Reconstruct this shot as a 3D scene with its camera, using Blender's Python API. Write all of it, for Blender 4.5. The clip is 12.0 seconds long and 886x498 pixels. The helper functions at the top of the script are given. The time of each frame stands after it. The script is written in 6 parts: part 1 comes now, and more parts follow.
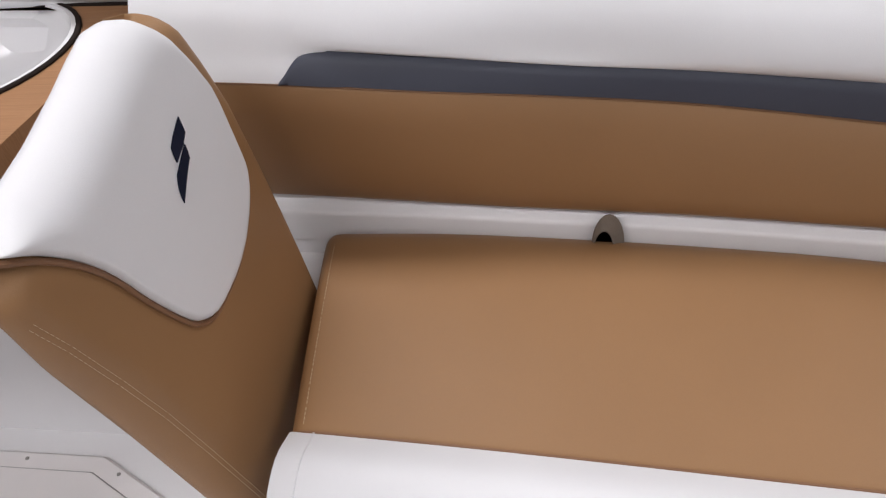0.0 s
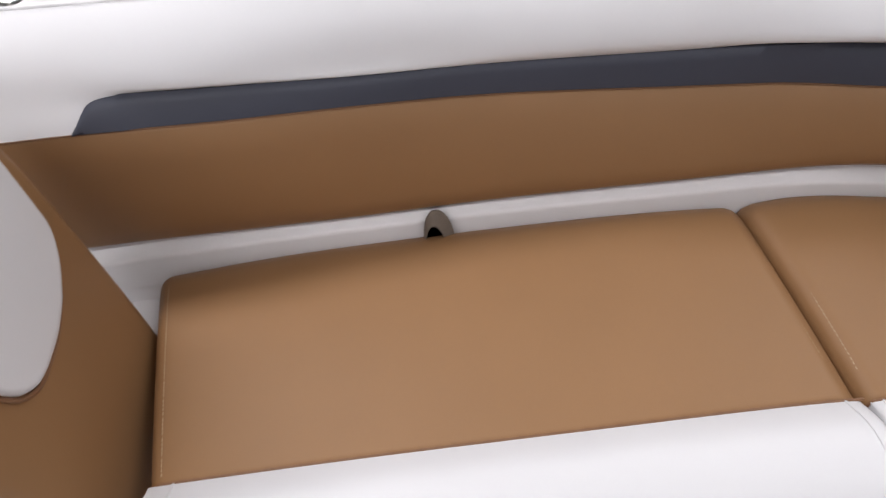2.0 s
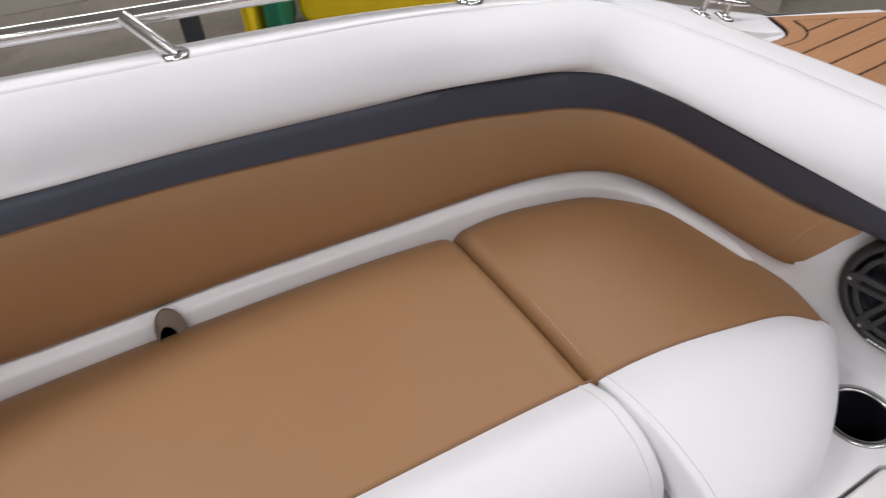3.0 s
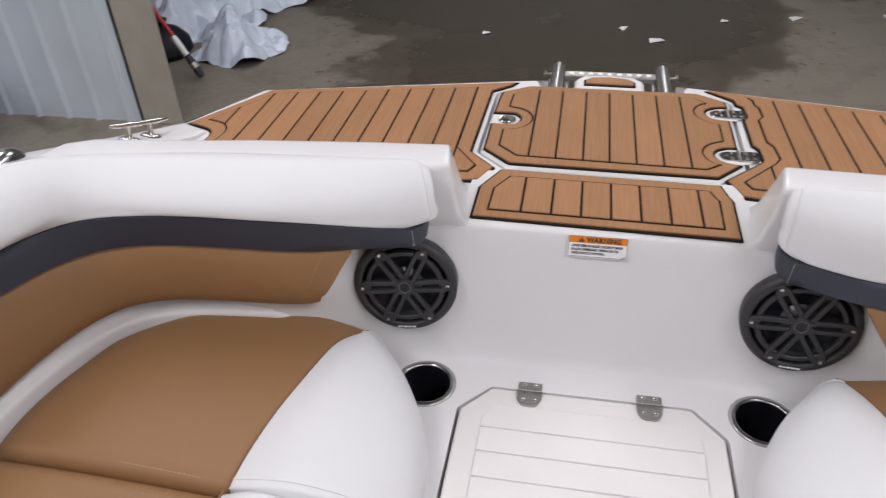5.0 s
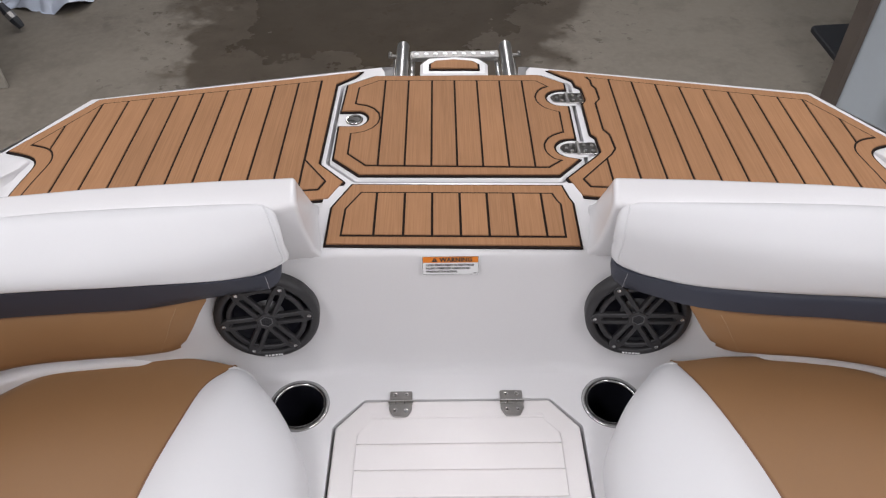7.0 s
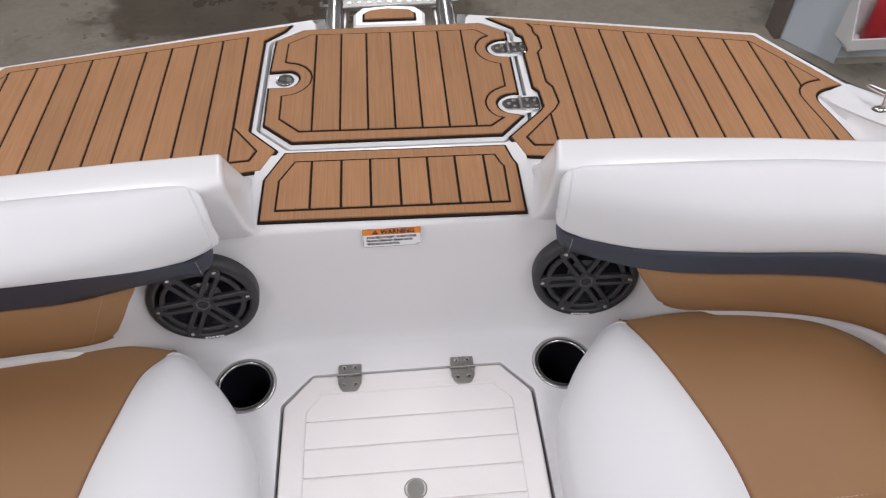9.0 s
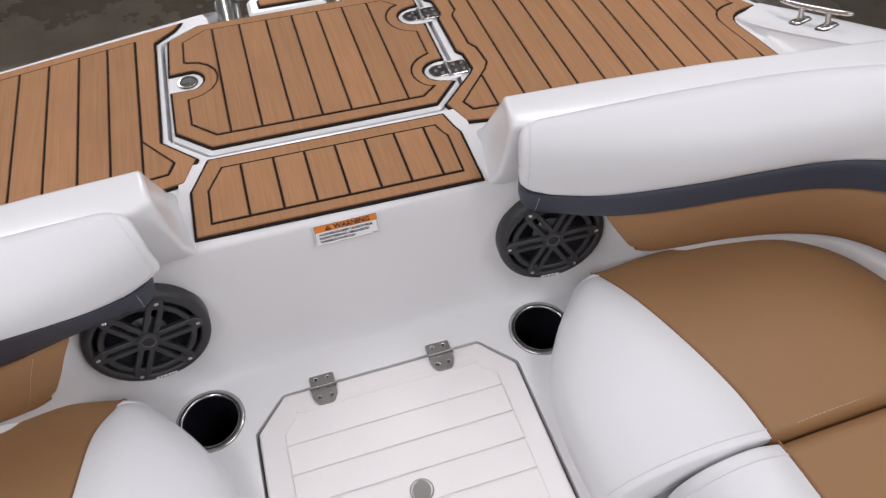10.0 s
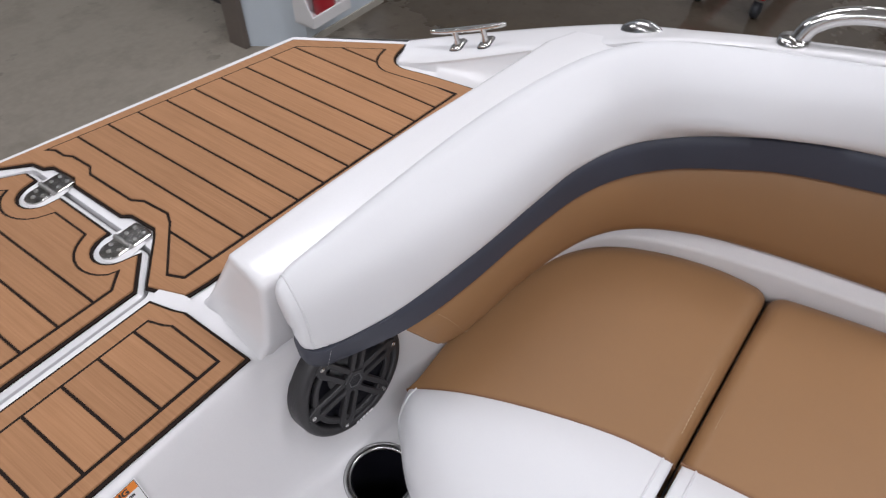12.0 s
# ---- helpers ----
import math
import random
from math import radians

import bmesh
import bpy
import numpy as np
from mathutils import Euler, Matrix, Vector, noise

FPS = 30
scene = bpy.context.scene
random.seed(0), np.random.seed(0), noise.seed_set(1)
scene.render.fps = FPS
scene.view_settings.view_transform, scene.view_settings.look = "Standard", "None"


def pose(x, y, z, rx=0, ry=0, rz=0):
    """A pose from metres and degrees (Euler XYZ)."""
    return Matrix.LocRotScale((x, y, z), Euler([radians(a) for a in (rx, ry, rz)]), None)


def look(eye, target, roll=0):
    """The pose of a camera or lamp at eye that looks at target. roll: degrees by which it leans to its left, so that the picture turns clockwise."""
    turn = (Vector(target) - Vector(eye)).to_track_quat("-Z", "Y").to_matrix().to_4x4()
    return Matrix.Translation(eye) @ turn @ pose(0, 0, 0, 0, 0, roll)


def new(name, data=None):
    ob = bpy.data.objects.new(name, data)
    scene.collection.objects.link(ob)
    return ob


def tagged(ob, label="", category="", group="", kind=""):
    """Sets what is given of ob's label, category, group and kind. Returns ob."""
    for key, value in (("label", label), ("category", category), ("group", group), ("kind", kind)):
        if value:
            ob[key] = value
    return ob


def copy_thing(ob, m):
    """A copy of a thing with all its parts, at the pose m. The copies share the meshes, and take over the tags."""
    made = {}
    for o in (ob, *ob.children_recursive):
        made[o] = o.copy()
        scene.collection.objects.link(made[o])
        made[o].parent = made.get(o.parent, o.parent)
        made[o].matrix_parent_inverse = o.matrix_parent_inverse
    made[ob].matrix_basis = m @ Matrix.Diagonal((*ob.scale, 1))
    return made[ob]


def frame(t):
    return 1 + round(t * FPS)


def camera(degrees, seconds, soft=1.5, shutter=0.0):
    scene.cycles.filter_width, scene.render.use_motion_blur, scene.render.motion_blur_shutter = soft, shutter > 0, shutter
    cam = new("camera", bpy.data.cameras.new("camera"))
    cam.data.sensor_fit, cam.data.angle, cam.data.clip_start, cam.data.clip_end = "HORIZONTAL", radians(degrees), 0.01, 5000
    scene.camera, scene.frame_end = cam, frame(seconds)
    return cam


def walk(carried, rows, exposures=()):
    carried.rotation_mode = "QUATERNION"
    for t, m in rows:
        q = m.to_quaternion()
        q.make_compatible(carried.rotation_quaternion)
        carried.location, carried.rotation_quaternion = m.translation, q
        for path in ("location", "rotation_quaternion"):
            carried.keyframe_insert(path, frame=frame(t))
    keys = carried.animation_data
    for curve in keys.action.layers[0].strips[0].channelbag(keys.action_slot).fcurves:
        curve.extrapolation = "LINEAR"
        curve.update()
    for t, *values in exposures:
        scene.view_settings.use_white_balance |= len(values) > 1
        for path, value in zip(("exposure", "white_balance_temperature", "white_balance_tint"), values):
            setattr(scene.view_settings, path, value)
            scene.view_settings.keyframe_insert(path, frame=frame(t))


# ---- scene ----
cam = camera(63.36, 12.0, soft=1.2, shutter=0.25)
PATH = [
    (0.0, look((-0.0655, -0.9993, 0.8870), (-0.7844, -1.1696, 0.2130), -8.66)),
    (0.5, look((-0.0679, -0.9332, 0.8799), (-0.7733, -1.1257, 0.1977), -9.15)),
    (1.0, look((-0.0562, -0.9144, 0.8805), (-0.7638, -1.0853, 0.1948), -9.44)),
    (1.5, look((-0.0544, -0.9199, 0.8926), (-0.7671, -1.0313, 0.2000), -9.76)),
    (2.0, look((-0.0515, -0.9413, 0.8959), (-0.7775, -0.9356, 0.2082), -9.70)),
    (2.5, look((-0.0282, -0.9284, 0.8807), (-0.7579, -0.7712, 0.2152), -9.79)),
    (3.0, look((-0.0653, -0.9271, 0.9268), (-0.7082, -0.5715, 0.2485), -4.09)),
    (3.5, look((-0.0738, -0.8827, 0.9297), (-0.6391, -0.4038, 0.2580), -2.15)),
    (3.7, look((-0.0758, -0.8876, 0.9270), (-0.6072, -0.3649, 0.2605), -2.34)),
    (5.3, look((-0.0447, -1.0117, 0.9643), (-0.1510, -0.2064, 0.3809), -2.57)),
    (5.5, look((-0.0298, -1.0086, 0.9842), (-0.1126, -0.2141, 0.3827), -2.75)),
    (6.0, look((-0.0153, -0.9857, 1.0329), (-0.0504, -0.2287, 0.3805), -2.65)),
    (6.5, look((0.0051, -0.9467, 1.0707), (-0.0230, -0.2004, 0.4056), -2.31)),
    (6.7, look((-0.0198, -0.9190, 1.0909), (-0.0272, -0.1821, 0.4150), -1.22)),
    (8.3, look((0.0056, -0.8233, 1.1479), (0.0143, -0.1430, 0.4151), 0.21)),
    (8.5, look((0.0083, -0.8259, 1.1445), (0.0294, -0.1515, 0.4064), 0.25)),
    (9.0, look((0.0125, -0.8073, 1.1285), (0.0657, -0.1560, 0.3715), -0.08)),
    (9.5, look((-0.0325, -0.7770, 1.0884), (0.0773, -0.1422, 0.3235), -0.74)),
    (10.0, look((-0.0735, -0.7482, 1.0632), (0.1092, -0.1356, 0.2942), -1.24)),
    (10.5, look((-0.0596, -0.6839, 1.0628), (0.2055, -0.1022, 0.2939), -1.41)),
    (11.0, look((-0.0315, -0.6003, 1.0558), (0.3361, -0.0362, 0.3164), -0.35)),
    (11.5, look((-0.0224, -0.5427, 1.0094), (0.4526, -0.0378, 0.2887), 0.76)),
    (12.0, look((-0.0416, -0.4891, 0.9838), (0.5103, -0.0762, 0.2593), -0.66)),
]
walk(cam, PATH, [(0.0, 0.01, 6480, 10), (1.5, 0.05, 6480, 10), (3.5, -0.03, 6470, 10), (5.5, -0.07, 6450, 10), (8.5, -0.12, 6390, 10), (9.5, -0.12, 6390, 10), (10.5, -0.16, 6370, 10), (11.5, -0.03, 6240, 10), (12.0, -0.03, 6250, 10)])

# ---- light: a workshop hall with tubes under the ceiling ----
world = bpy.data.worlds.new("hall_world")
scene.world = world
world.use_nodes = True
world.node_tree.nodes["Background"].inputs[0].default_value = (0.86, 0.92, 1.0, 1)
world.node_tree.nodes["Background"].inputs[1].default_value = 0.35

FLOOR_Z = -0.85
CEIL_Z = 3.3


def area_lamp(x, y, sx, sy, watts, colour=(0.985, 0.965, 1.0)):
    lamp = bpy.data.lights.new("ceiling_tube_light", "AREA")
    lamp.shape, lamp.size, lamp.size_y, lamp.energy, lamp.color = "RECTANGLE", sx, sy, watts, colour
    ob = new("ceiling_tube_light", lamp)
    ob.matrix_world = pose(x, y, CEIL_Z - 0.14)
    return ob


# all out of view; the pair at x = 4.6 is added to brighten the seat backs
TUBES = [(-1.68, -2.4, 66), (1.68, -2.4, 66), (-1.72, 1.4, 43), (1.72, 1.4, 43), (-4.6, -0.7, 52), (4.6, -0.7, 54), (0.0, 4.6, 52)]
for tx, ty, watts in TUBES:
    area_lamp(tx, ty, 0.70, 2.4, watts)


# ---- materials ----
def nodes_of(name):
    m = bpy.data.materials.new(name)
    m.use_nodes = True
    return m, m.node_tree, m.node_tree.nodes["Principled BSDF"]


def surface(name, colour, rough=0.5, metal=0.0, vary=0.06, vary_scale=6.0, grain=0.0, grain_scale=400.0,
            coat=0.0, stretch=(1, 1, 1), rough_vary=0.05, random_tone=0.0, spec=0.5, wave=0.0):
    """A painted, moulded or sewn surface: two scales of tone, fine relief, uneven gloss."""
    m, t, b = nodes_of(name)
    link = t.links.new
    geo = t.nodes.new("ShaderNodeTexCoord")
    mp = t.nodes.new("ShaderNodeMapping")
    mp.inputs["Scale"].default_value = stretch
    link(geo.outputs["Object"], mp.inputs[0])
    big = t.nodes.new("ShaderNodeTexNoise")
    big.inputs["Scale"].default_value, big.inputs["Detail"].default_value = vary_scale, 5
    link(mp.outputs[0], big.inputs["Vector"])
    fine = t.nodes.new("ShaderNodeTexNoise")
    fine.inputs["Scale"].default_value, fine.inputs["Detail"].default_value = grain_scale, 3
    link(mp.outputs[0], fine.inputs["Vector"])
    ramp = t.nodes.new("ShaderNodeMapRange")
    ramp.inputs[1].default_value, ramp.inputs[2].default_value = 0.3, 0.7
    ramp.inputs[3].default_value, ramp.inputs[4].default_value = 1 - vary, 1 + vary
    link(big.outputs["Fac"], ramp.inputs[0])
    last = ramp.outputs[0]
    r2 = t.nodes.new("ShaderNodeMapRange")
    r2.inputs[1].default_value, r2.inputs[2].default_value = 0.3, 0.7
    r2.inputs[3].default_value, r2.inputs[4].default_value = 1 - vary * 0.6, 1 + vary * 0.6
    link(fine.outputs["Fac"], r2.inputs[0])
    mul = t.nodes.new("ShaderNodeMath")
    mul.operation = "MULTIPLY"
    link(last, mul.inputs[0])
    link(r2.outputs[0], mul.inputs[1])
    last = mul.outputs[0]
    if random_tone:
        info = t.nodes.new("ShaderNodeObjectInfo")
        r3 = t.nodes.new("ShaderNodeMapRange")
        r3.inputs[3].default_value, r3.inputs[4].default_value = 1 - random_tone, 1 + random_tone
        link(info.outputs["Random"], r3.inputs[0])
        m3 = t.nodes.new("ShaderNodeMath")
        m3.operation = "MULTIPLY"
        link(last, m3.inputs[0])
        link(r3.outputs[0], m3.inputs[1])
        last = m3.outputs[0]
    mix = t.nodes.new("ShaderNodeVectorMath")
    mix.operation = "SCALE"
    mix.inputs[0].default_value = colour
    link(last, mix.inputs["Scale"])
    link(mix.outputs[0], b.inputs["Base Color"])
    rr = t.nodes.new("ShaderNodeMapRange")
    rr.inputs[3].default_value, rr.inputs[4].default_value = max(0.02, rough - rough_vary), min(1, rough + rough_vary)
    link(big.outputs["Fac"], rr.inputs[0])
    link(rr.outputs[0], b.inputs["Roughness"])
    b.inputs["Metallic"].default_value = metal
    if coat:
        b.inputs["Coat Weight"].default_value = coat
        b.inputs["Coat Roughness"].default_value = 0.06
    if grain:
        bump = t.nodes.new("ShaderNodeBump")
        bump.inputs["Strength"].default_value, bump.inputs["Distance"].default_value = grain, 0.0006
        link(fine.outputs["Fac"], bump.inputs["Height"])
        link(bump.outputs[0], b.inputs["Normal"])
        if wave:
            soft = t.nodes.new("ShaderNodeTexNoise")
            soft.inputs["Scale"].default_value, soft.inputs["Detail"].default_value = 9.0, 2
            link(mp.outputs[0], soft.inputs["Vector"])
            under = t.nodes.new("ShaderNodeBump")
            under.inputs["Strength"].default_value, under.inputs["Distance"].default_value = wave, 0.004
            link(soft.outputs["Fac"], under.inputs["Height"])
            link(under.outputs[0], bump.inputs["Normal"])
    b.inputs["Specular IOR Level"].default_value = spec
    return m


VINYL = dict(wave=0.22, spec=0.32, rough=0.48, grain=0.35, grain_scale=900.0, vary_scale=4.0, rough_vary=0.06)
white_vinyl = surface("white_vinyl", (0.672, 0.670, 0.684), vary=0.015, **VINYL)
tan_vinyl = surface("tan_vinyl", (0.270, 0.1455, 0.0655), vary=0.04, **VINYL)
piping_vinyl = surface("brown_piping", (0.20, 0.10, 0.05), vary=0.05, **VINYL)
navy_vinyl = surface("navy_vinyl", (0.045, 0.049, 0.068), vary=0.06, **VINYL)
thread = surface("cream_thread", (0.47, 0.35, 0.22), rough=0.8, vary=0.1)
white_thread = surface("white_thread", (0.72, 0.70, 0.72), rough=0.8, vary=0.05)
gelcoat = surface("white_gelcoat", (0.715, 0.706, 0.715), rough=0.24, vary=0.015, vary_scale=3.0, rough_vary=0.01, coat=0.2)
liner_gel = surface("satin_white_liner", (0.74, 0.72, 0.725), rough=0.42, vary=0.02, vary_scale=3.0)
lid_gel = surface("matt_white_gelcoat", (0.73, 0.70, 0.695), rough=0.45, vary=0.02, vary_scale=9.0, grain=0.25, grain_scale=600)
grey_joint = surface("grey_joint", (0.30, 0.29, 0.29), rough=0.6)
gap_dark = surface("dark_gap_fill", (0.03, 0.03, 0.03), rough=0.7)
caulk = surface("black_caulk_foam", (0.020, 0.014, 0.012), rough=0.9, spec=0.1, vary=0.1, grain=0.3, grain_scale=700)
# polished steel, with dark, speckled reflections put into its colour
dark_steel = surface("steel_with_dark_reflections", (0.55, 0.54, 0.53), rough=0.17, metal=1.0, vary=0.25, vary_scale=120.0, rough_vary=0.1)
steel = surface("polished_steel", (0.72, 0.71, 0.70), rough=0.13, metal=1.0, vary=0.02, rough_vary=0.05)
ladder_steel = surface("brushed_ladder_steel", (0.78, 0.77, 0.76), rough=0.3, metal=1.0, vary=0.03, rough_vary=0.05)
rim_steel = surface("darkened_rim_steel", (0.43, 0.43, 0.43), rough=0.24, metal=1.0, vary=0.04)
latch_steel = surface("dark_latch_steel", (0.12, 0.118, 0.115), rough=0.4, metal=1.0)
satin_steel = surface("satin_steel", (0.36, 0.35, 0.335), rough=0.40, metal=1.0, vary=0.05, rough_vary=0.08)
grey_plastic = surface("grey_speaker_plastic", (0.026, 0.025, 0.027), rough=0.46, vary=0.06, grain=0.4, grain_scale=1200)
black_plastic = surface("black_plastic", (0.007, 0.007, 0.011), rough=0.5, spec=0.3, vary=0.1)
cone_mat = surface("speaker_cone", (0.006, 0.006, 0.011), rough=0.4, vary=0.1, spec=0.3)
cap_mat = surface("silver_dust_cap", (0.16, 0.16, 0.165), rough=0.4, metal=0.5)
webbing = surface("brown_webbing", (0.155, 0.125, 0.10), rough=0.75, vary=0.2, grain=0.8, grain_scale=500, stretch=(1, 1, 2))
dark_webbing = surface("dark_webbing", (0.070, 0.052, 0.042), rough=0.8, vary=0.2)
logo_navy = surface("navy_print", (0.008, 0.011, 0.026), rough=0.6, spec=0.12)
orange_ink = surface("orange_ink", (0.82, 0.235, 0.010), rough=0.45, vary=0.02)
black_ink = surface("black_ink", (0.02, 0.02, 0.02), rough=0.5)
paper = surface("white_sticker", (0.86, 0.86, 0.87), rough=0.35, vary=0.01)
wall_metal = surface("blue_grey_cladding", (0.56, 0.62, 0.68), rough=0.5, vary=0.08, vary_scale=2.0)
# brown darkened to carry the shade on the edge of the opening
trim_shaded_brown = surface("shaded_brown_steel_trim", (0.135, 0.112, 0.095), rough=0.6, vary=0.1)
wall_beige = surface("beige_steel_jamb", (0.36, 0.335, 0.29), rough=0.6, vary=0.08)
wall_plain = surface("plain_hall_wall", (0.52, 0.52, 0.51), rough=0.8, vary=0.08, vary_scale=1.0)
ceiling_mat = surface("hall_ceiling_paint", (0.60, 0.60, 0.60), rough=0.8, vary=0.05, vary_scale=1.0)
bag_mat = surface("white_plastic_sheet", (0.66, 0.72, 0.84), rough=0.24, vary=0.06, vary_scale=12)
red_paint = surface("red_paint", (0.45, 0.02, 0.03), rough=0.4, vary=0.08)
dark_rubber = surface("dark_rubber", (0.025, 0.027, 0.032), rough=0.6, vary=0.15)
yellow_foam = surface("yellow_foam", (0.78, 0.55, 0.01), rough=0.6, vary=0.05)
green_foam = surface("green_foam", (0.01, 0.16, 0.085), rough=0.6, vary=0.08)
blue_plastic = surface("blue_plastic", (0.02, 0.09, 0.35), rough=0.4, vary=0.08)
brown_board = surface("brown_board", (0.20, 0.09, 0.05), rough=0.7, vary=0.15)


def lamp_glow():
    m, t, b = nodes_of("lit_tube_cover")
    b.inputs["Emission Color"].default_value = (1, 0.97, 0.95, 1)
    b.inputs["Emission Strength"].default_value = 1.6
    return m


def teak_foam():
    """Brushed foam decking: fine streaks along y, a tone of its own for each plank."""
    m, t, b = nodes_of("teak_foam")
    link = t.links.new
    co = t.nodes.new("ShaderNodeTexCoord")
    info = t.nodes.new("ShaderNodeObjectInfo")
    off = t.nodes.new("ShaderNodeVectorMath")
    off.operation = "ADD"
    comb = t.nodes.new("ShaderNodeCombineXYZ")
    ten = t.nodes.new("ShaderNodeMath")
    ten.operation = "MULTIPLY"
    ten.inputs[1].default_value = 31.0
    link(info.outputs["Random"], ten.inputs[0])
    link(ten.outputs[0], comb.inputs[0])
    link(ten.outputs[0], comb.inputs[1])
    link(co.outputs["Object"], off.inputs[0])
    link(comb.outputs[0], off.inputs[1])
    mp = t.nodes.new("ShaderNodeMapping")
    mp.inputs["Scale"].default_value = (520, 9, 60)
    link(off.outputs[0], mp.inputs[0])
    streak = t.nodes.new("ShaderNodeTexNoise")
    streak.inputs["Scale"].default_value, streak.inputs["Detail"].default_value = 1.0, 4
    link(mp.outputs[0], streak.inputs["Vector"])
    blot = t.nodes.new("ShaderNodeTexNoise")
    blot.inputs["Scale"].default_value, blot.inputs["Detail"].default_value = 7.0, 4
    link(off.outputs[0], blot.inputs["Vector"])
    ramp = t.nodes.new("ShaderNodeValToRGB")
    ramp.color_ramp.elements[0].position, ramp.color_ramp.elements[1].position = 0.25, 0.78
    ramp.color_ramp.elements[0].color = (0.278, 0.138, 0.063, 1)
    ramp.color_ramp.elements[1].color = (0.372, 0.194, 0.095, 1)
    link(streak.outputs["Fac"], ramp.inputs[0])
    tone = t.nodes.new("ShaderNodeMapRange")
    tone.inputs[3].default_value, tone.inputs[4].default_value = 0.93, 1.07
    link(info.outputs["Random"], tone.inputs[0])
    tone2 = t.nodes.new("ShaderNodeMapRange")
    tone2.inputs[1].default_value, tone2.inputs[2].default_value = 0.3, 0.7
    tone2.inputs[3].default_value, tone2.inputs[4].default_value = 0.95, 1.05
    link(blot.outputs["Fac"], tone2.inputs[0])
    mul = t.nodes.new("ShaderNodeMath")
    mul.operation = "MULTIPLY"
    link(tone.outputs[0], mul.inputs[0])
    link(tone2.outputs[0], mul.inputs[1])
    sc = t.nodes.new("ShaderNodeVectorMath")
    sc.operation = "SCALE"
    link(ramp.outputs[0], sc.inputs[0])
    link(mul.outputs[0], sc.inputs["Scale"])
    link(sc.outputs[0], b.inputs["Base Color"])
    b.inputs["Roughness"].default_value = 0.66
    b.inputs["Specular IOR Level"].default_value = 0.25
    bump = t.nodes.new("ShaderNodeBump")
    bump.inputs["Strength"].default_value, bump.inputs["Distance"].default_value = 0.35, 0.0005
    link(streak.outputs["Fac"], bump.inputs["Height"])
    link(bump.outputs[0], b.inputs["Normal"])
    return m


def wet_concrete():
    """Worn concrete: pale dry stretches, brown damp areas, dark wet stains with broken edges."""
    m, t, b = nodes_of("wet_concrete")
    link = t.links.new
    co = t.nodes.new("ShaderNodeTexCoord")

    def noise_tex(scale, detail, rough=0.55):
        n = t.nodes.new("ShaderNodeTexNoise")
        n.inputs["Scale"].default_value, n.inputs["Detail"].default_value, n.inputs["Roughness"].default_value = scale, detail, rough
        link(co.outputs["Object"], n.inputs["Vector"])
        return n.outputs["Fac"]

    def math_node(op, a, b_):
        n = t.nodes.new("ShaderNodeMath")
        n.operation = op
        for k, v in enumerate((a, b_)):
            if isinstance(v, (int, float)):
                n.inputs[k].default_value = v
            else:
                link(v, n.inputs[k])
        return n.outputs[0]

    def remap(v, a, b_, c=0.0, d=1.0):
        n = t.nodes.new("ShaderNodeMapRange")
        n.inputs[1].default_value, n.inputs[2].default_value, n.inputs[3].default_value, n.inputs[4].default_value = a, b_, c, d
        link(v, n.inputs[0])
        return n.outputs[0]

    def mix(fac, a, b_):
        n = t.nodes.new("ShaderNodeMix")
        n.data_type = "RGBA"
        for sock, v in ((n.inputs[6], a), (n.inputs[7], b_)):
            if isinstance(v, tuple):
                sock.default_value = v
            else:
                link(v, sock)
        link(fac, n.inputs[0])
        return n.outputs[2]

    fine, mid, big = noise_tex(26.0, 8), noise_tex(5.0, 8, 0.65), noise_tex(0.8, 6)
    # wet areas where the hall was hosed down, with ragged edges
    wob = math_node("ADD", math_node("MULTIPLY", noise_tex(1.7, 7, 0.62), 0.9), math_node("MULTIPLY", noise_tex(9.0, 5, 0.6), 0.22))
    wet_area = None
    for x, y, rx, ry in ((-0.35, 3.5, 1.15, 1.35), (0.35, 4.5, 1.0, 1.2), (-1.0, 4.9, 1.3, 1.0), (3.6, 1.0, 1.6, 1.7), (1.9, 6.2, 2.2, 1.0)):
        off = t.nodes.new("ShaderNodeVectorMath")
        off.operation = "SUBTRACT"
        off.inputs[1].default_value = (x, y, FLOOR_Z)
        link(co.outputs["Object"], off.inputs[0])
        sq = t.nodes.new("ShaderNodeVectorMath")
        sq.operation = "DIVIDE"
        sq.inputs[1].default_value = (rx, ry, 1.0)
        link(off.outputs[0], sq.inputs[0])
        ln = t.nodes.new("ShaderNodeVectorMath")
        ln.operation = "LENGTH"
        link(sq.outputs[0], ln.inputs[0])
        one = remap(ln.outputs["Value"], 1.45, 0.35)
        wet_area = one if wet_area is None else math_node("MAXIMUM", wet_area, one)
    level = math_node("ADD", wet_area, math_node("MULTIPLY", math_node("SUBTRACT", wob, 0.56), 1.15))
    damp = remap(level, 0.30, 0.44)
    pool = remap(level, 0.62, 0.66)
    # a few lone dark drips and old stains on the dry part
    drops = math_node("MULTIPLY", remap(noise_tex(13.0, 4, 0.6), 0.60, 0.64), remap(level, 0.02, 0.26))
    stain = math_node("MULTIPLY", remap(noise_tex(1.35, 8, 0.6), 0.585, 0.625), remap(mid, 0.44, 0.58))
    dry = mix(remap(big, 0.3, 0.7), (0.180, 0.157, 0.126, 1), (0.238, 0.212, 0.175, 1))
    dry = mix(remap(fine, 0.35, 0.7, 0.0, 0.45), dry, (0.262, 0.236, 0.198, 1))
    dry = mix(remap(mid, 0.5, 0.72, 0.0, 0.5), dry, (0.128, 0.110, 0.087, 1))
    wet = mix(remap(mid, 0.3, 0.7), (0.074, 0.060, 0.045, 1), (0.112, 0.093, 0.072, 1))
    col = mix(damp, dry, wet)
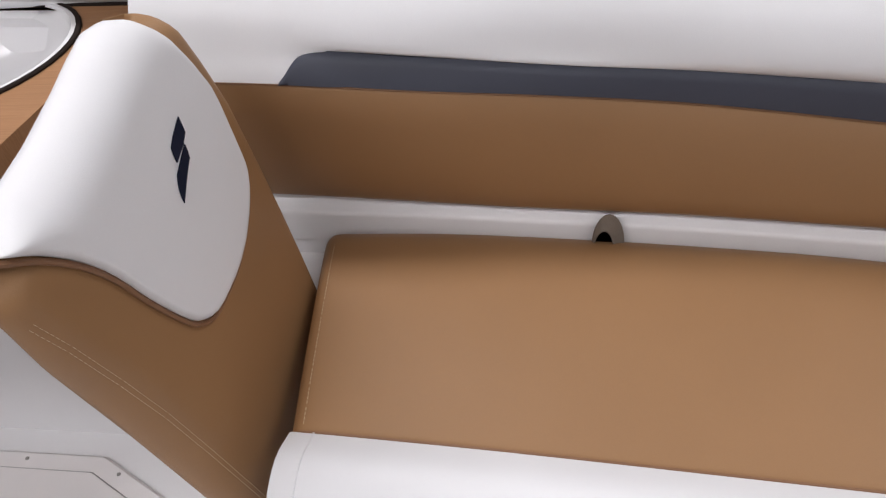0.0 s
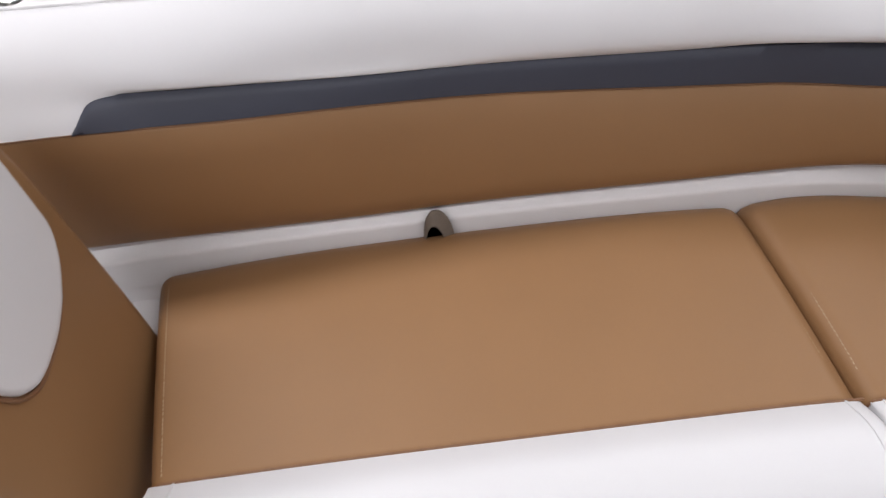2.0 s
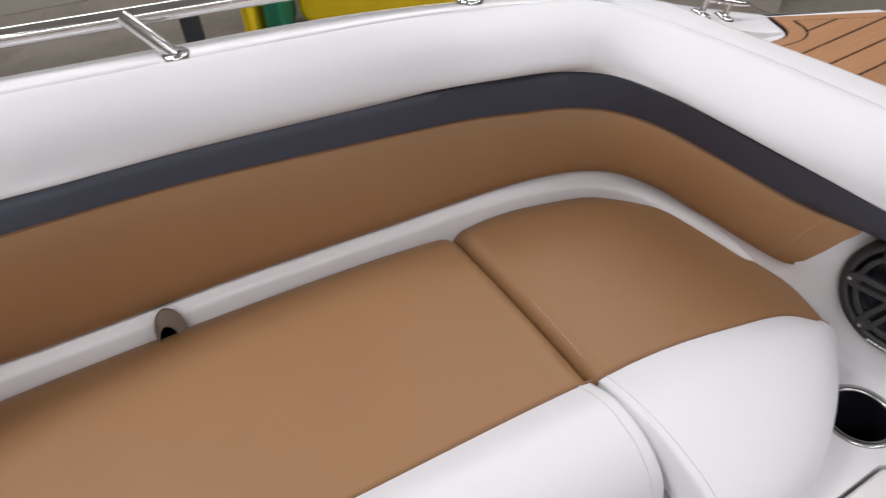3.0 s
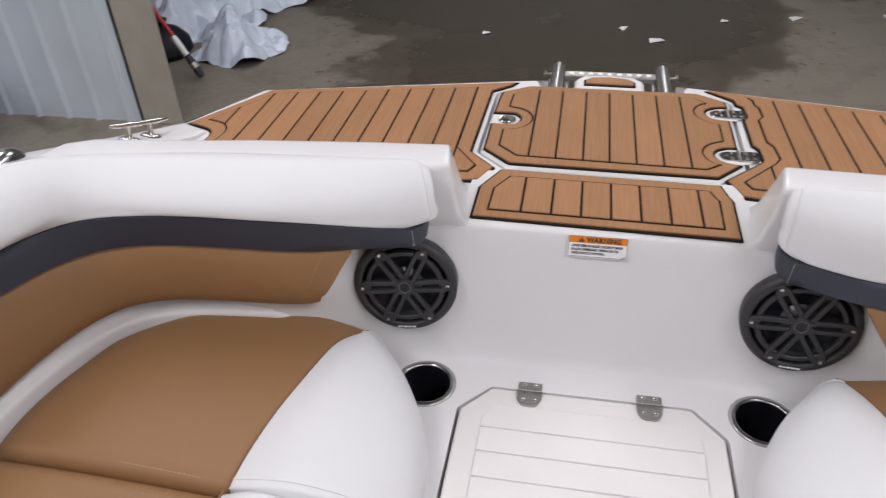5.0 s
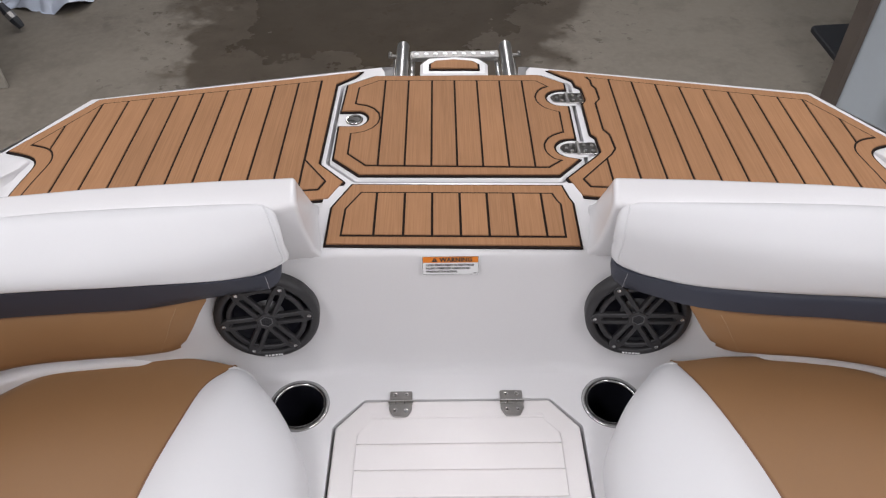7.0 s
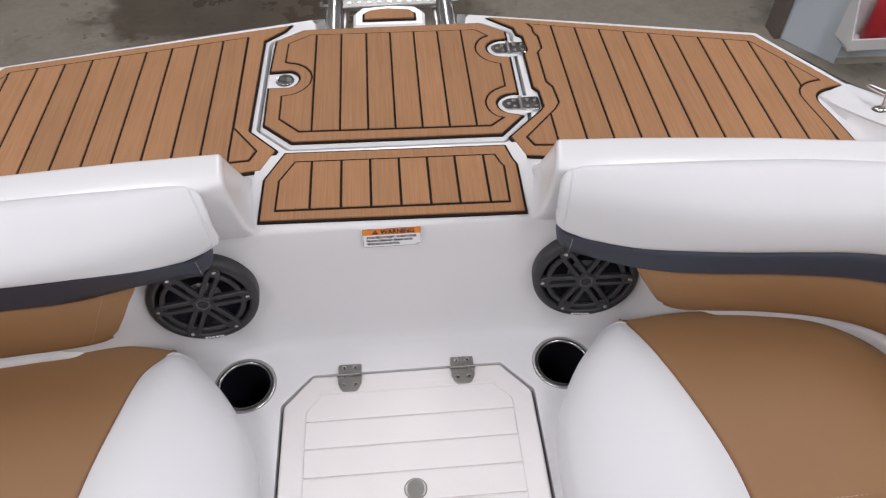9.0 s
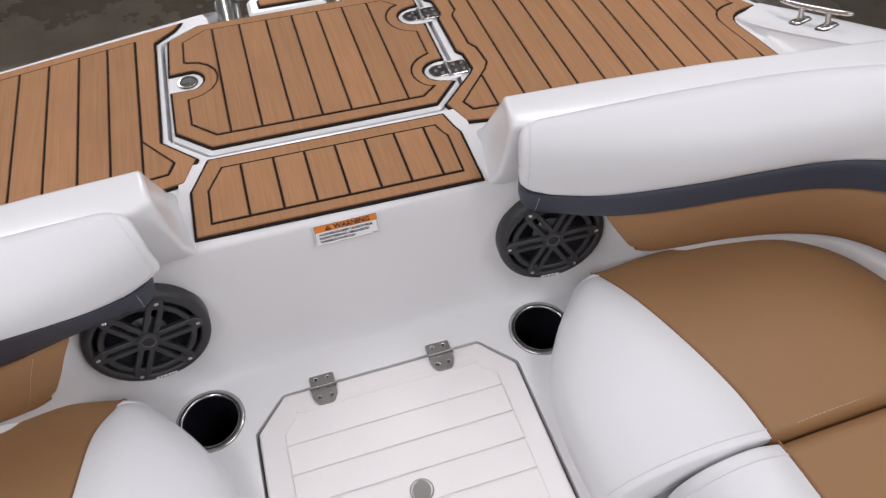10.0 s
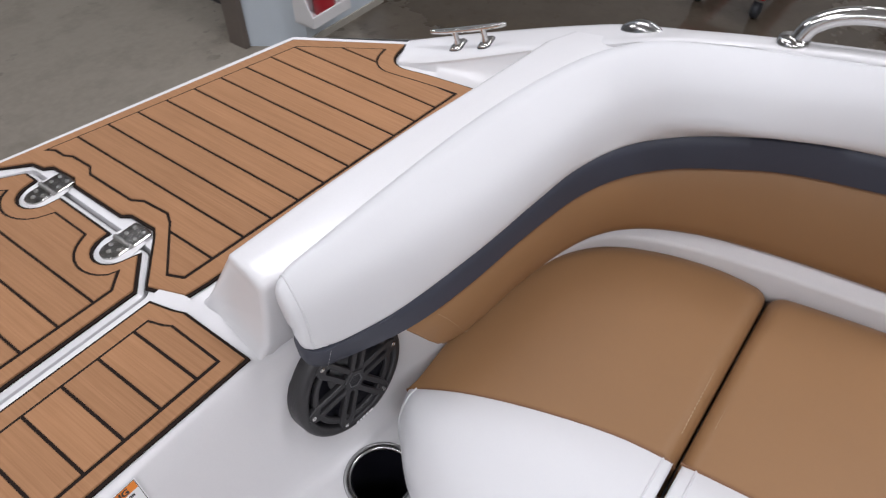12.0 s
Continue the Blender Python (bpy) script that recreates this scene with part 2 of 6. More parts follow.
    col = mix(math_node("MULTIPLY", pool, 0.55), col, (0.050, 0.039, 0.028, 1))
    col = mix(math_node("MULTIPLY", drops, 0.6), col, (0.060, 0.046, 0.032, 1))
    col = mix(math_node("MULTIPLY", stain, 0.55), col, (0.080, 0.062, 0.043, 1))
    link(col, b.inputs["Base Color"])
    gloss = math_node("MAXIMUM", math_node("MULTIPLY", stain, 0.4), math_node("MAXIMUM", math_node("MULTIPLY", damp, 0.62), pool))
    link(remap(gloss, 0.0, 1.0, 0.72, 0.10), b.inputs["Roughness"])
    bump = t.nodes.new("ShaderNodeBump")
    bump.inputs["Strength"].default_value, bump.inputs["Distance"].default_value = 0.25, 0.004
    link(fine, bump.inputs["Height"])
    link(bump.outputs[0], b.inputs["Normal"])
    return m


glow_mat = lamp_glow()
teak = teak_foam()
concrete = wet_concrete()


# ---- mesh helpers ----
def mesh_from(bm, name, material, smooth=False, angle=40):
    bmesh.ops.recalc_face_normals(bm, faces=bm.faces[:])
    for f in bm.faces:
        f.smooth = smooth
    if smooth:
        for e in bm.edges:
            if len(e.link_faces) == 2 and e.calc_face_angle(0) > radians(angle):
                e.smooth = False
    me = bpy.data.meshes.new(name)
    bm.to_mesh(me)
    bm.free()
    me.materials.append(material)
    return me


def part(name, bm, material, parent=None, label="", smooth=False, angle=40):
    """Links a bmesh as ONE mesh object, under a thing or a part where one is given."""
    ob = new(name, mesh_from(bm, name, material, smooth, angle))
    if parent:
        ob.parent = parent
    if label:
        tagged(ob, label)
    return ob


def thing(name, label, category, group="", kind=""):
    return tagged(new(name), label, category, group, kind)


def box_bm(x0, x1, y0, y1, z0, z1, bevel=0.0, seg=2):
    bm = bmesh.new()
    bmesh.ops.create_cube(bm, size=1)
    for v in bm.verts:
        v.co = Vector(((x0 + x1) / 2 + v.co.x * (x1 - x0), (y0 + y1) / 2 + v.co.y * (y1 - y0), (z0 + z1) / 2 + v.co.z * (z1 - z0)))
    if bevel:
        bmesh.ops.bevel(bm, geom=bm.edges[:], offset=bevel, segments=seg, affect="EDGES", profile=0.5)
    return bm


def fillet(pts, r, seg=5):
    """A closed outline with its corners rounded by r (a number, or one for each corner)."""
    out, n = [], len(pts)
    for i in range(n):
        p, a, b = Vector(pts[i][:2]), Vector(pts[i - 1][:2]), Vector(pts[(i + 1) % n][:2])
        ri = r[i] if isinstance(r, (list, tuple)) else r
        u, v = (a - p), (b - p)
        la, lb = u.length, v.length
        if ri <= 0 or la < 1e-6 or lb < 1e-6:
            out.append(p)
            continue
        u, v = u / la, v / lb
        ang = math.acos(max(-1, min(1, u.dot(v))))
        if ang > radians(172):
            out.append(p)
            continue
        d = min(ri / math.tan(ang / 2), la * 0.45, lb * 0.45)
        p0, p1 = p + u * d, p + v * d
        for k in range(seg + 1):
            s = k / seg
            out.append(p0 * (1 - s) ** 2 + p * 2 * s * (1 - s) + p1 * s * s)
    return out


def area2(pts):
    return sum(pts[i - 1][0] * pts[i][1] - pts[i][0] * pts[i - 1][1] for i in range(len(pts)))


def inset(pts, d):
    """The outline moved inwards by d (a number or one for each point)."""
    n, s, out = len(pts), (1 if area2(pts) > 0 else -1), []
    for i in range(n):
        p, a, b = pts[i], pts[i - 1], pts[(i + 1) % n]
        e1, e2 = (p - a), (b - p)
        e1, e2 = (e1.normalized() if e1.length > 1e-7 else e2.normalized()), (e2.normalized() if e2.length > 1e-7 else e1.normalized())
        n1, n2 = Vector((-e1.y, e1.x)) * s, Vector((-e2.y, e2.x)) * s
        m = n1 + n2
        m = m / max(0.35, m.length_squared / 2) if m.length > 1e-6 else n1
        di = d[i] if isinstance(d, (list, tuple)) else d
        out.append(p + m * di)
    return out


def slab_bm(pts, z0, z1, edge=0.0):
    """A plate of that outline, its upper edge chamfered by edge."""
    bm = bmesh.new()
    pts = [Vector(p[:2]) for p in pts]
    rings = [[bm.verts.new((p.x, p.y, z0)) for p in pts]]
    if edge:
        rings.append([bm.verts.new((p.x, p.y, z1 - edge)) for p in pts])
        rings.append([bm.verts.new((p.x, p.y, z1)) for p in inset(pts, edge)])
    else:
        rings.append([bm.verts.new((p.x, p.y, z1)) for p in pts])
    n = len(pts)
    for lo, hi in zip(rings, rings[1:]):
        for i in range(n):
            bm.faces.new((lo[i], lo[(i + 1) % n], hi[(i + 1) % n], hi[i]))
    bm.faces.new(rings[-1])
    bm.faces.new(list(reversed(rings[0])))
    return bm


def strip_clip(pts, x0, x1):
    """The outline cut to x0 <= x <= x1."""
    for sign, lim in ((1, x0), (-1, -x1)):
        out = []
        for i, p in enumerate(pts):
            q = pts[(i + 1) % len(pts)]
            dp, dq = sign * p.x - lim, sign * q.x - lim
            if dp >= 0:
                out.append(p)
            if (dp >= 0) != (dq >= 0):
                out.append(p.lerp(q, dp / (dp - dq)))
        pts = out
        if len(pts) < 3:
            return []
    clean = [p for i, p in enumerate(pts) if (p - pts[i - 1]).length > 1e-4]
    return clean


def sheet_bm(rings, closed=False, cap=False):
    """Quads between rings of points; closed joins the ends of each ring."""
    bm = bmesh.new()
    vs = [[bm.verts.new(p) for p in ring] for ring in rings]
    m = len(rings[0])
    for a, b in zip(vs, vs[1:]):
        for i in range(m if closed else m - 1):
            bm.faces.new((a[i], a[(i + 1) % m], b[(i + 1) % m], b[i]))
    if cap:
        bm.faces.new(list(reversed(vs[0])))
        bm.faces.new(vs[-1])
    return bm


def tube_into(bm, pts, r, seg=12, cap=True):
    pts = [Vector(p) for p in pts]
    rings, up = [], None
    for i, p in enumerate(pts):
        d = (pts[min(i + 1, len(pts) - 1)] - pts[max(i - 1, 0)]).normalized()
        if up is None:
            up = Vector((0, 0, 1)) if abs(d.z) < 0.9 else Vector((1, 0, 0))
        side = d.cross(up).normalized()
        up = side.cross(d).normalized()
        ri = r[i] if isinstance(r, (list, tuple)) else r
        rings.append([bm.verts.new(p + (side * math.cos(a) + up * math.sin(a)) * ri) for a in [2 * math.pi * k / seg for k in range(seg)]])
    for a, b in zip(rings, rings[1:]):
        for i in range(seg):
            bm.faces.new((a[i], a[(i + 1) % seg], b[(i + 1) % seg], b[i]))
    if cap:
        bm.faces.new(list(reversed(rings[0])))
        bm.faces.new(rings[-1])
    return bm


def curve_pts(pts, n):
    """n points along a smooth curve through pts."""
    pts = [Vector(p) for p in pts]
    out = []
    for k in range(n):
        s = k / (n - 1) * (len(pts) - 1)
        i = min(int(s), len(pts) - 2)
        f = s - i
        p0, p1, p2, p3 = pts[max(i - 1, 0)], pts[i], pts[i + 1], pts[min(i + 2, len(pts) - 1)]
        out.append(0.5 * ((2 * p1) + (p2 - p0) * f + (2 * p0 - 5 * p1 + 4 * p2 - p3) * f * f + (3 * p1 - p0 - 3 * p2 + p3) * f ** 3))
    return out


def lathe_bm(profile, seg=32, axis_cap=True):
    """Profile of (radius, z) turned about z."""
    bm = bmesh.new()
    rings = []
    for r, z in profile:
        rings.append([bm.verts.new((r * math.cos(2 * math.pi * k / seg), r * math.sin(2 * math.pi * k / seg), z)) for k in range(seg)])
    for a, b in zip(rings, rings[1:]):
        for i in range(seg):
            bm.faces.new((a[i], a[(i + 1) % seg], b[(i + 1) % seg], b[i]))
    if axis_cap:
        bm.faces.new(list(reversed(rings[0])))
        bm.faces.new(rings[-1])
    return bm


def moved(bm, m):
    bmesh.ops.transform(bm, matrix=m, verts=bm.verts)
    return bm


def joined(*bms):
    bm = bms[0]
    for other in bms[1:]:
        me = bpy.data.meshes.new("tmp")
        other.to_mesh(me)
        bm.from_mesh(me)
        bpy.data.meshes.remove(me)
        other.free()
    return bm


def stitches_bm(pts, length=0.0042, gap=0.0026, w=0.0007, h=0.0006):
    """A row of short thread dashes along a line."""
    bm = bmesh.new()
    pts = [Vector(p) for p in pts]
    for a, b in zip(pts, pts[1:]):
        d = b - a
        total = d.length
        if total < 1e-5:
            continue
        d /= total
        side = d.cross(Vector((0, 0, 1)))
        side = side.normalized() * w if side.length > 1e-4 else Vector((w, 0, 0))
        s = 0.0
        while s + length < total:
            p, q = a + d * s, a + d * (s + length)
            up = Vector((0, 0, h))
            v = [bm.verts.new(c) for c in (p - side, p + side, q + side, q - side, p + up, q + up)]
            bm.faces.new((v[0], v[1], v[4]))
            bm.faces.new((v[2], v[3], v[5]))
            bm.faces.new((v[1], v[2], v[5], v[4]))
            bm.faces.new((v[3], v[0], v[4], v[5]))
            s += length + gap
    return bm


def text_bm(text, size, x, y, align="LEFT", width=None, bold=0.0):
    """Letters of the built-in font as flat faces in the xy plane."""
    cu = bpy.data.curves.new("letters", "FONT")
    cu.body, cu.size, cu.align_x, cu.resolution_u, cu.offset = text, size, align, 2, bold
    ob = bpy.data.objects.new("letters", cu)
    scene.collection.objects.link(ob)
    bpy.context.view_layer.update()
    me = bpy.data.meshes.new_from_object(ob)
    bm = bmesh.new()
    bm.from_mesh(me)
    bpy.data.objects.remove(ob)
    bpy.data.curves.remove(cu)
    bpy.data.meshes.remove(me)
    if bm.verts and width:
        x0, x1 = min(v.co.x for v in bm.verts), max(v.co.x for v in bm.verts)
        for v in bm.verts:
            v.co.x = (v.co.x - x0) * width / (x1 - x0)
    for v in bm.verts:
        v.co.x += x
        v.co.y += y
    return bm


# ---- hall: floor, walls, ceiling, lamps ----
bm = bmesh.new()
gx = [-60, -20, -8, -5, -3, -1.5, 0, 1.5, 3, 5, 8, 20, 60]
vs = [[bm.verts.new((x, y, FLOOR_Z)) for x in gx] for y in gx]
for a, b in zip(vs, vs[1:]):
    for i in range(len(gx) - 1):
        bm.faces.new((a[i], a[i + 1], b[i + 1], b[i]))
tagged(part("ground", bm, concrete), "worn grey-brown concrete floor with wet patches", "floor", kind="structure")


def wall_panel(name, x0, x1, y0, y1, mat_, label):
    return tagged(part(name, box_bm(x0, x1, y0, y1, FLOOR_Z, CEIL_Z), mat_), label, "wall", kind="structure")


wall_panel("wall_west", -6.2, -6.0, -6.2, 9.2, wall_plain, "plain grey hall wall")
wall_panel("wall_east", 6.0, 6.2, -6.2, 9.2, wall_plain, "plain grey hall wall")
wall_panel("wall_south", -6.0, 6.0, -6.2, -6.0, wall_plain, "plain grey hall wall")
wall_panel("wall_north", -6.0, 6.0, 9.0, 9.2, wall_plain, "plain grey hall wall")
tagged(part("ceiling", box_bm(-6.2, 6.2, -6.2, 9.2, CEIL_Z, CEIL_Z + 0.1), ceiling_mat), "plain light hall ceiling", "ceiling", kind="structure")
for tx, ty, watts in TUBES:
    lamp = thing("ceiling_lamp", "long white tube lamp, out of view under the hall ceiling", "lamp", "ceiling lamps")
    lamp.matrix_world = pose(tx, ty, CEIL_Z)
    part("housing", box_bm(-0.37, 0.37, -1.23, 1.23, -0.10, 0.0, 0.01), gelcoat, lamp)
    part("cover", box_bm(-0.35, 0.35, -1.2, 1.2, -0.118, -0.101, 0.004), glow_mat, lamp, "glowing white lamp cover")


# ---- boat shell ----
# key lines of the seat back, from the walkway outboard round the corner and forward (starboard values, mirrored for port)
LINE_C = [(0.262, -0.022, 0.385), (0.40, -0.025, 0.385), (0.53, -0.030, 0.385), (0.65, -0.041, 0.387), (0.76, -0.064, 0.392), (0.845, -0.105, 0.406),
          (0.898, -0.170, 0.425), (0.923, -0.24, 0.434), (0.940, -0.334, 0.447), (0.966, -0.50, 0.463), (0.99, -0.78, 0.485), (1.0, -1.03, 0.508),
          (1.012, -1.25, 0.525), (1.022, -1.42, 0.536), (1.03, -1.60, 0.548)]
# the forward runs are alike on both sides; the stern runs differ a little
RUN_NT = [(0.916, -0.55, 0.367), (0.936, -0.82, 0.3875), (0.932, -1.02, 0.4075), (0.929, -1.20, 0.4285), (0.927, -1.40, 0.451), (0.925, -1.60, 0.466)]
RUN_NB = [(0.908, -0.55, 0.316), (0.929, -0.82, 0.345), (0.920, -1.02, 0.37), (0.912, -1.20, 0.388), (0.906, -1.40, 0.41), (0.902, -1.60, 0.425)]
RUN_TB = [(0.877, -0.55, 0.169), (0.908, -0.82, 0.166), (0.926, -1.05, 0.164), (0.938, -1.22, 0.167), (0.947, -1.40, 0.174), (0.955, -1.60, 0.18)]
STERN_NT = {1: [(0.274, -0.086, 0.299), (0.366, -0.113, 0.293), (0.475, -0.133, 0.296), (0.593, -0.147, 0.301), (0.711, -0.167, 0.308), (0.79, -0.201, 0.315), (0.836, -0.255, 0.327), (0.865, -0.326, 0.343), (0.891, -0.421, 0.359)],
            -1: [(0.301, -0.092, 0.308), (0.367, -0.123, 0.325), (0.478, -0.141, 0.336), (0.598, -0.154, 0.343), (0.719, -0.171, 0.347), (0.799, -0.2, 0.35), (0.845, -0.252, 0.353), (0.87, -0.323, 0.358), (0.893, -0.419, 0.365)]}
STERN_NB = {1: [(0.276, -0.072, 0.249), (0.376, -0.119, 0.253), (0.475, -0.142, 0.258), (0.59, -0.156, 0.261), (0.704, -0.175, 0.262), (0.78, -0.209, 0.266), (0.829, -0.263, 0.277), (0.86, -0.333, 0.291), (0.888, -0.421, 0.305)],
            -1: [(0.299, -0.088, 0.271), (0.389, -0.101, 0.266), (0.488, -0.129, 0.272), (0.603, -0.144, 0.279), (0.718, -0.16, 0.284), (0.792, -0.193, 0.288), (0.837, -0.25, 0.293), (0.863, -0.326, 0.299), (0.888, -0.419, 0.307)]}
STERN_TB = {1: [(0.295, -0.112, 0.158), (0.439, -0.136, 0.154), (0.513, -0.149, 0.158), (0.593, -0.159, 0.16), (0.687, -0.178, 0.159), (0.758, -0.208, 0.159), (0.804, -0.259, 0.164), (0.838, -0.335, 0.167), (0.859, -0.422, 0.168)],
            -1: [(0.304, -0.098, 0.17), (0.45, -0.125, 0.165), (0.525, -0.141, 0.168), (0.606, -0.15, 0.171), (0.701, -0.164, 0.175), (0.771, -0.192, 0.176), (0.813, -0.246, 0.177), (0.843, -0.328, 0.175), (0.861, -0.419, 0.172)]}
NST = 113


def outward(line, i):
    """Unit vector in plan, away from the cockpit, at station i of a sampled line (starboard)."""
    a, b = line[max(i - 1, 0)], line[min(i + 1, len(line) - 1)]
    d = Vector((b.x - a.x, b.y - a.y)).normalized()
    return Vector((-d.y, d.x, 0))


C_, NT_, NB_, TB_ = {}, {}, {}, {}
for side, start, back in ((1, 0.275, 0.0), (-1, 0.304, 0.007)):
    C_[side] = curve_pts([(start, -0.022 + back, 0.385)] + [(x, y + back * max(0.0, 1 - k / 4), z) for k, (x, y, z) in enumerate(LINE_C[1:])], NST)
    NT_[side] = curve_pts(STERN_NT[side] + RUN_NT, NST)
    NB_[side] = curve_pts(STERN_NB[side] + RUN_NB, NST)
    TB_[side] = curve_pts(STERN_TB[side] + RUN_TB, NST)
UP = Vector((0, 0, 1))


def sided(pts, side):
    return [Vector((p.x * side, p.y, p.z)) for p in pts]


# outer edge of the shell at gunwale height, from the middle of the stern forward
EDGE = [(0.79, 0.488, 0.266), (0.86, 0.375, 0.268), (0.913, 0.285, 0.272), (0.955, 0.20, 0.290), (0.977, 0.10, 0.322), (0.985, 0.0, 0.358), (0.985, -0.10, 0.393),
        (0.992, -0.20, 0.412), (1.008, -0.33, 0.433), (1.03, -0.55, 0.462), (1.05, -0.80, 0.482), (1.065, -1.1, 0.508), (1.08, -1.5, 0.54), (1.10, -2.4, 0.585)]

hull = thing("motorboat_hull", "glossy white moulded motorboat hull standing in the hall", "boat hull", kind="structure")
for side in (1, -1):
    e = sided(curve_pts(EDGE, 60), side)
    rings = [e]
    for drop, out in ((0.012, 0.008), (0.05, 0.012), (0.09, 0.016), (0.10, 0.026), (0.13, 0.026), (0.14, 0.014), (0.4, -0.02), (0.8, -0.25), (0.95, -0.7)):
        rings.append([Vector((p.x + side * out, p.y + (out if p.y > 0.2 else 0), p.z - drop)) for p in e])
    part("hull_side", sheet_bm(rings), gelcoat, hull, smooth=True)
    # gunwale cap between the outer edge and the upholstery
    inner = sided(curve_pts([(0.832, 0.262, 0.269), (0.845, 0.22, 0.278), (0.865, 0.16, 0.295), (0.885, 0.09, 0.320), (0.900, 0.02, 0.347), (0.905, -0.05, 0.376), (0.903, -0.11, 0.401)]
                            + [(c[0] + 0.004, c[1], c[2] + 0.002) for c in LINE_C[6:]], 60), side)
    e2 = sided(curve_pts([(0.905, 0.292, 0.270), (0.955, 0.20, 0.290), (0.977, 0.10, 0.322), (0.985, 0.0, 0.358), (0.985, -0.10, 0.393)] + EDGE[7:], 60), side)
    rings = [e2]
    for s, lift in ((0.06, 0.003), (0.2, 0.005), (0.5, 0.005), (0.8, 0.004), (0.94, 0.003), (1.0, 0.0)):
        rings.append([a.lerp(b, s) + UP * lift for a, b in zip(e2, inner)])
    rings.append([p - UP * 0.05 for p in inner])
    part("gunwale_cap", sheet_bm(rings), gelcoat, hull, smooth=True, angle=60)
    # sloped inner face of the quarter, down to the platform
    low = sided(curve_pts([(0.828, 0.258, 0.262), (0.828, 0.20, 0.262), (0.835, 0.13, 0.262), (0.84, 0.05, 0.262), (0.84, -0.05, 0.262)], 20), side)
    hi = sided(curve_pts([(0.836, 0.260, 0.270), (0.848, 0.22, 0.279), (0.868, 0.16, 0.296), (0.888, 0.09, 0.321), (0.903, 0.02, 0.348)], 20), side)
    part("quarter_face", sheet_bm([low, [a.lerp(b, 0.5) + Vector((side * 0.006, 0, -0.004)) for a, b in zip(low, hi)], hi]), gelcoat, hull, smooth=True)

# stern skirt under the platform edge
stern = curve_pts([(-0.79, 0.494, 0.266), (-0.50, 0.555, 0.266), (-0.158, 0.619, 0.266), (-0.15, 0.60, 0.266), (-0.148, 0.578, 0.266), (0.0, 0.575, 0.266),
                   (0.174, 0.574, 0.266), (0.178, 0.60, 0.266), (0.186, 0.612, 0.266), (0.50, 0.545, 0.266), (0.79, 0.488, 0.266)], 121)
part("stern_skirt", sheet_bm([stern] + [[p + Vector((0, o, -d)) for p in stern] for d, o in ((0.012, 0.006), (0.06, 0.008), (0.10, 0.0), (0.4, -0.12), (0.9, -0.3))]), gelcoat, hull, smooth=True)

# swim platform top with an opening for the locker lid
outer = [Vector(p) for p in ((-0.79, 0.494), (-0.158, 0.619), (-0.15, 0.60), (-0.148, 0.578), (0.174, 0.574), (0.178, 0.60), (0.186, 0.612), (0.79, 0.488),
                             (0.905, 0.295), (0.93, 0.10), (0.93, 0.03), (-0.93, 0.03), (-0.93, 0.10), (-0.905, 0.295))]
LID_EDGE = fillet([(-0.172, 0.574), (-0.237, 0.534), (-0.241, 0.254), (-0.184, 0.196), (0.208, 0.188), (0.260, 0.243), (0.264, 0.532), (0.206, 0.570)], 0.012, 3)
hole = inset(LID_EDGE, -0.007)
bm = bmesh.new()
vo = [bm.verts.new((p.x, p.y, 0.266)) for p in outer]
vh = [bm.verts.new((p.x, p.y, 0.266)) for p in hole]
eds = [bm.edges.new((l[i], l[(i + 1) % len(l)])) for l in (vo, vh) for i in range(len(l))]
bmesh.ops.triangle_fill(bm, use_beauty=True, edges=eds)
lip = [bm.verts.new((p.x, p.y, 0.236)) for p in hole]
for i in range(len(hole)):
    bm.faces.new((vh[i], vh[(i + 1) % len(hole)], lip[(i + 1) % len(hole)], lip[i]))
bm.faces.new(lip)
part("platform_deck", bm, gelcoat, hull)

locker = thing("platform_locker_lid", "white moulded locker lid with teak-look foam, closed in the swim platform", "hatch")
part("lid_panel", slab_bm(LID_EDGE, 0.240, 0.268, 0.004), gelcoat, locker)


def arc(cx, cy, r, a0, a1, n=9):
    return [Vector((cx + r * math.cos(radians(a0 + (a1 - a0) * k / (n - 1))), cy + r * math.sin(radians(a0 + (a1 - a0) * k / (n - 1))))) for k in range(n)]


def V2(*pts):
    return [Vector(p) for p in pts]


def smooth2(*pts):
    return [Vector((p.x, p.y)) for p in curve_pts([(x, y, 0) for x, y in pts], 3 * len(pts))]


def deck_pad(parent, outline, inner, cuts, z, gap=0.0043):
    """A foam deck sheet: black backing, a border, and a plank for each strip between the caulk lines."""
    part("backing", slab_bm(inset(outline, -0.0045), z, z + 0.003), caulk, parent, "black foam edge")
    part("border", slab_bm(outline, z + 0.0005, z + 0.006, 0.001), teak, parent)
    part("caulk_field", slab_bm(inner, z + 0.005, z + 0.0064), caulk, parent, "black caulk lines")
    lo, hi = min(p.x for p in inner), max(p.x for p in inner)
    field = inset(inner, gap * 0.95)
    xs = [lo] + sorted(cuts) + [hi]
    for a, b in zip(xs, xs[1:]):
        pts = strip_clip(field, a + (gap / 2 if a > lo else 0), b - (gap / 2 if b < hi else 0))
        if len(pts) >= 3 and abs(area2(pts)) > 4e-5:
            part("plank", slab_bm(pts, z + 0.006, z + 0.0082, 0.0007), teak, parent)


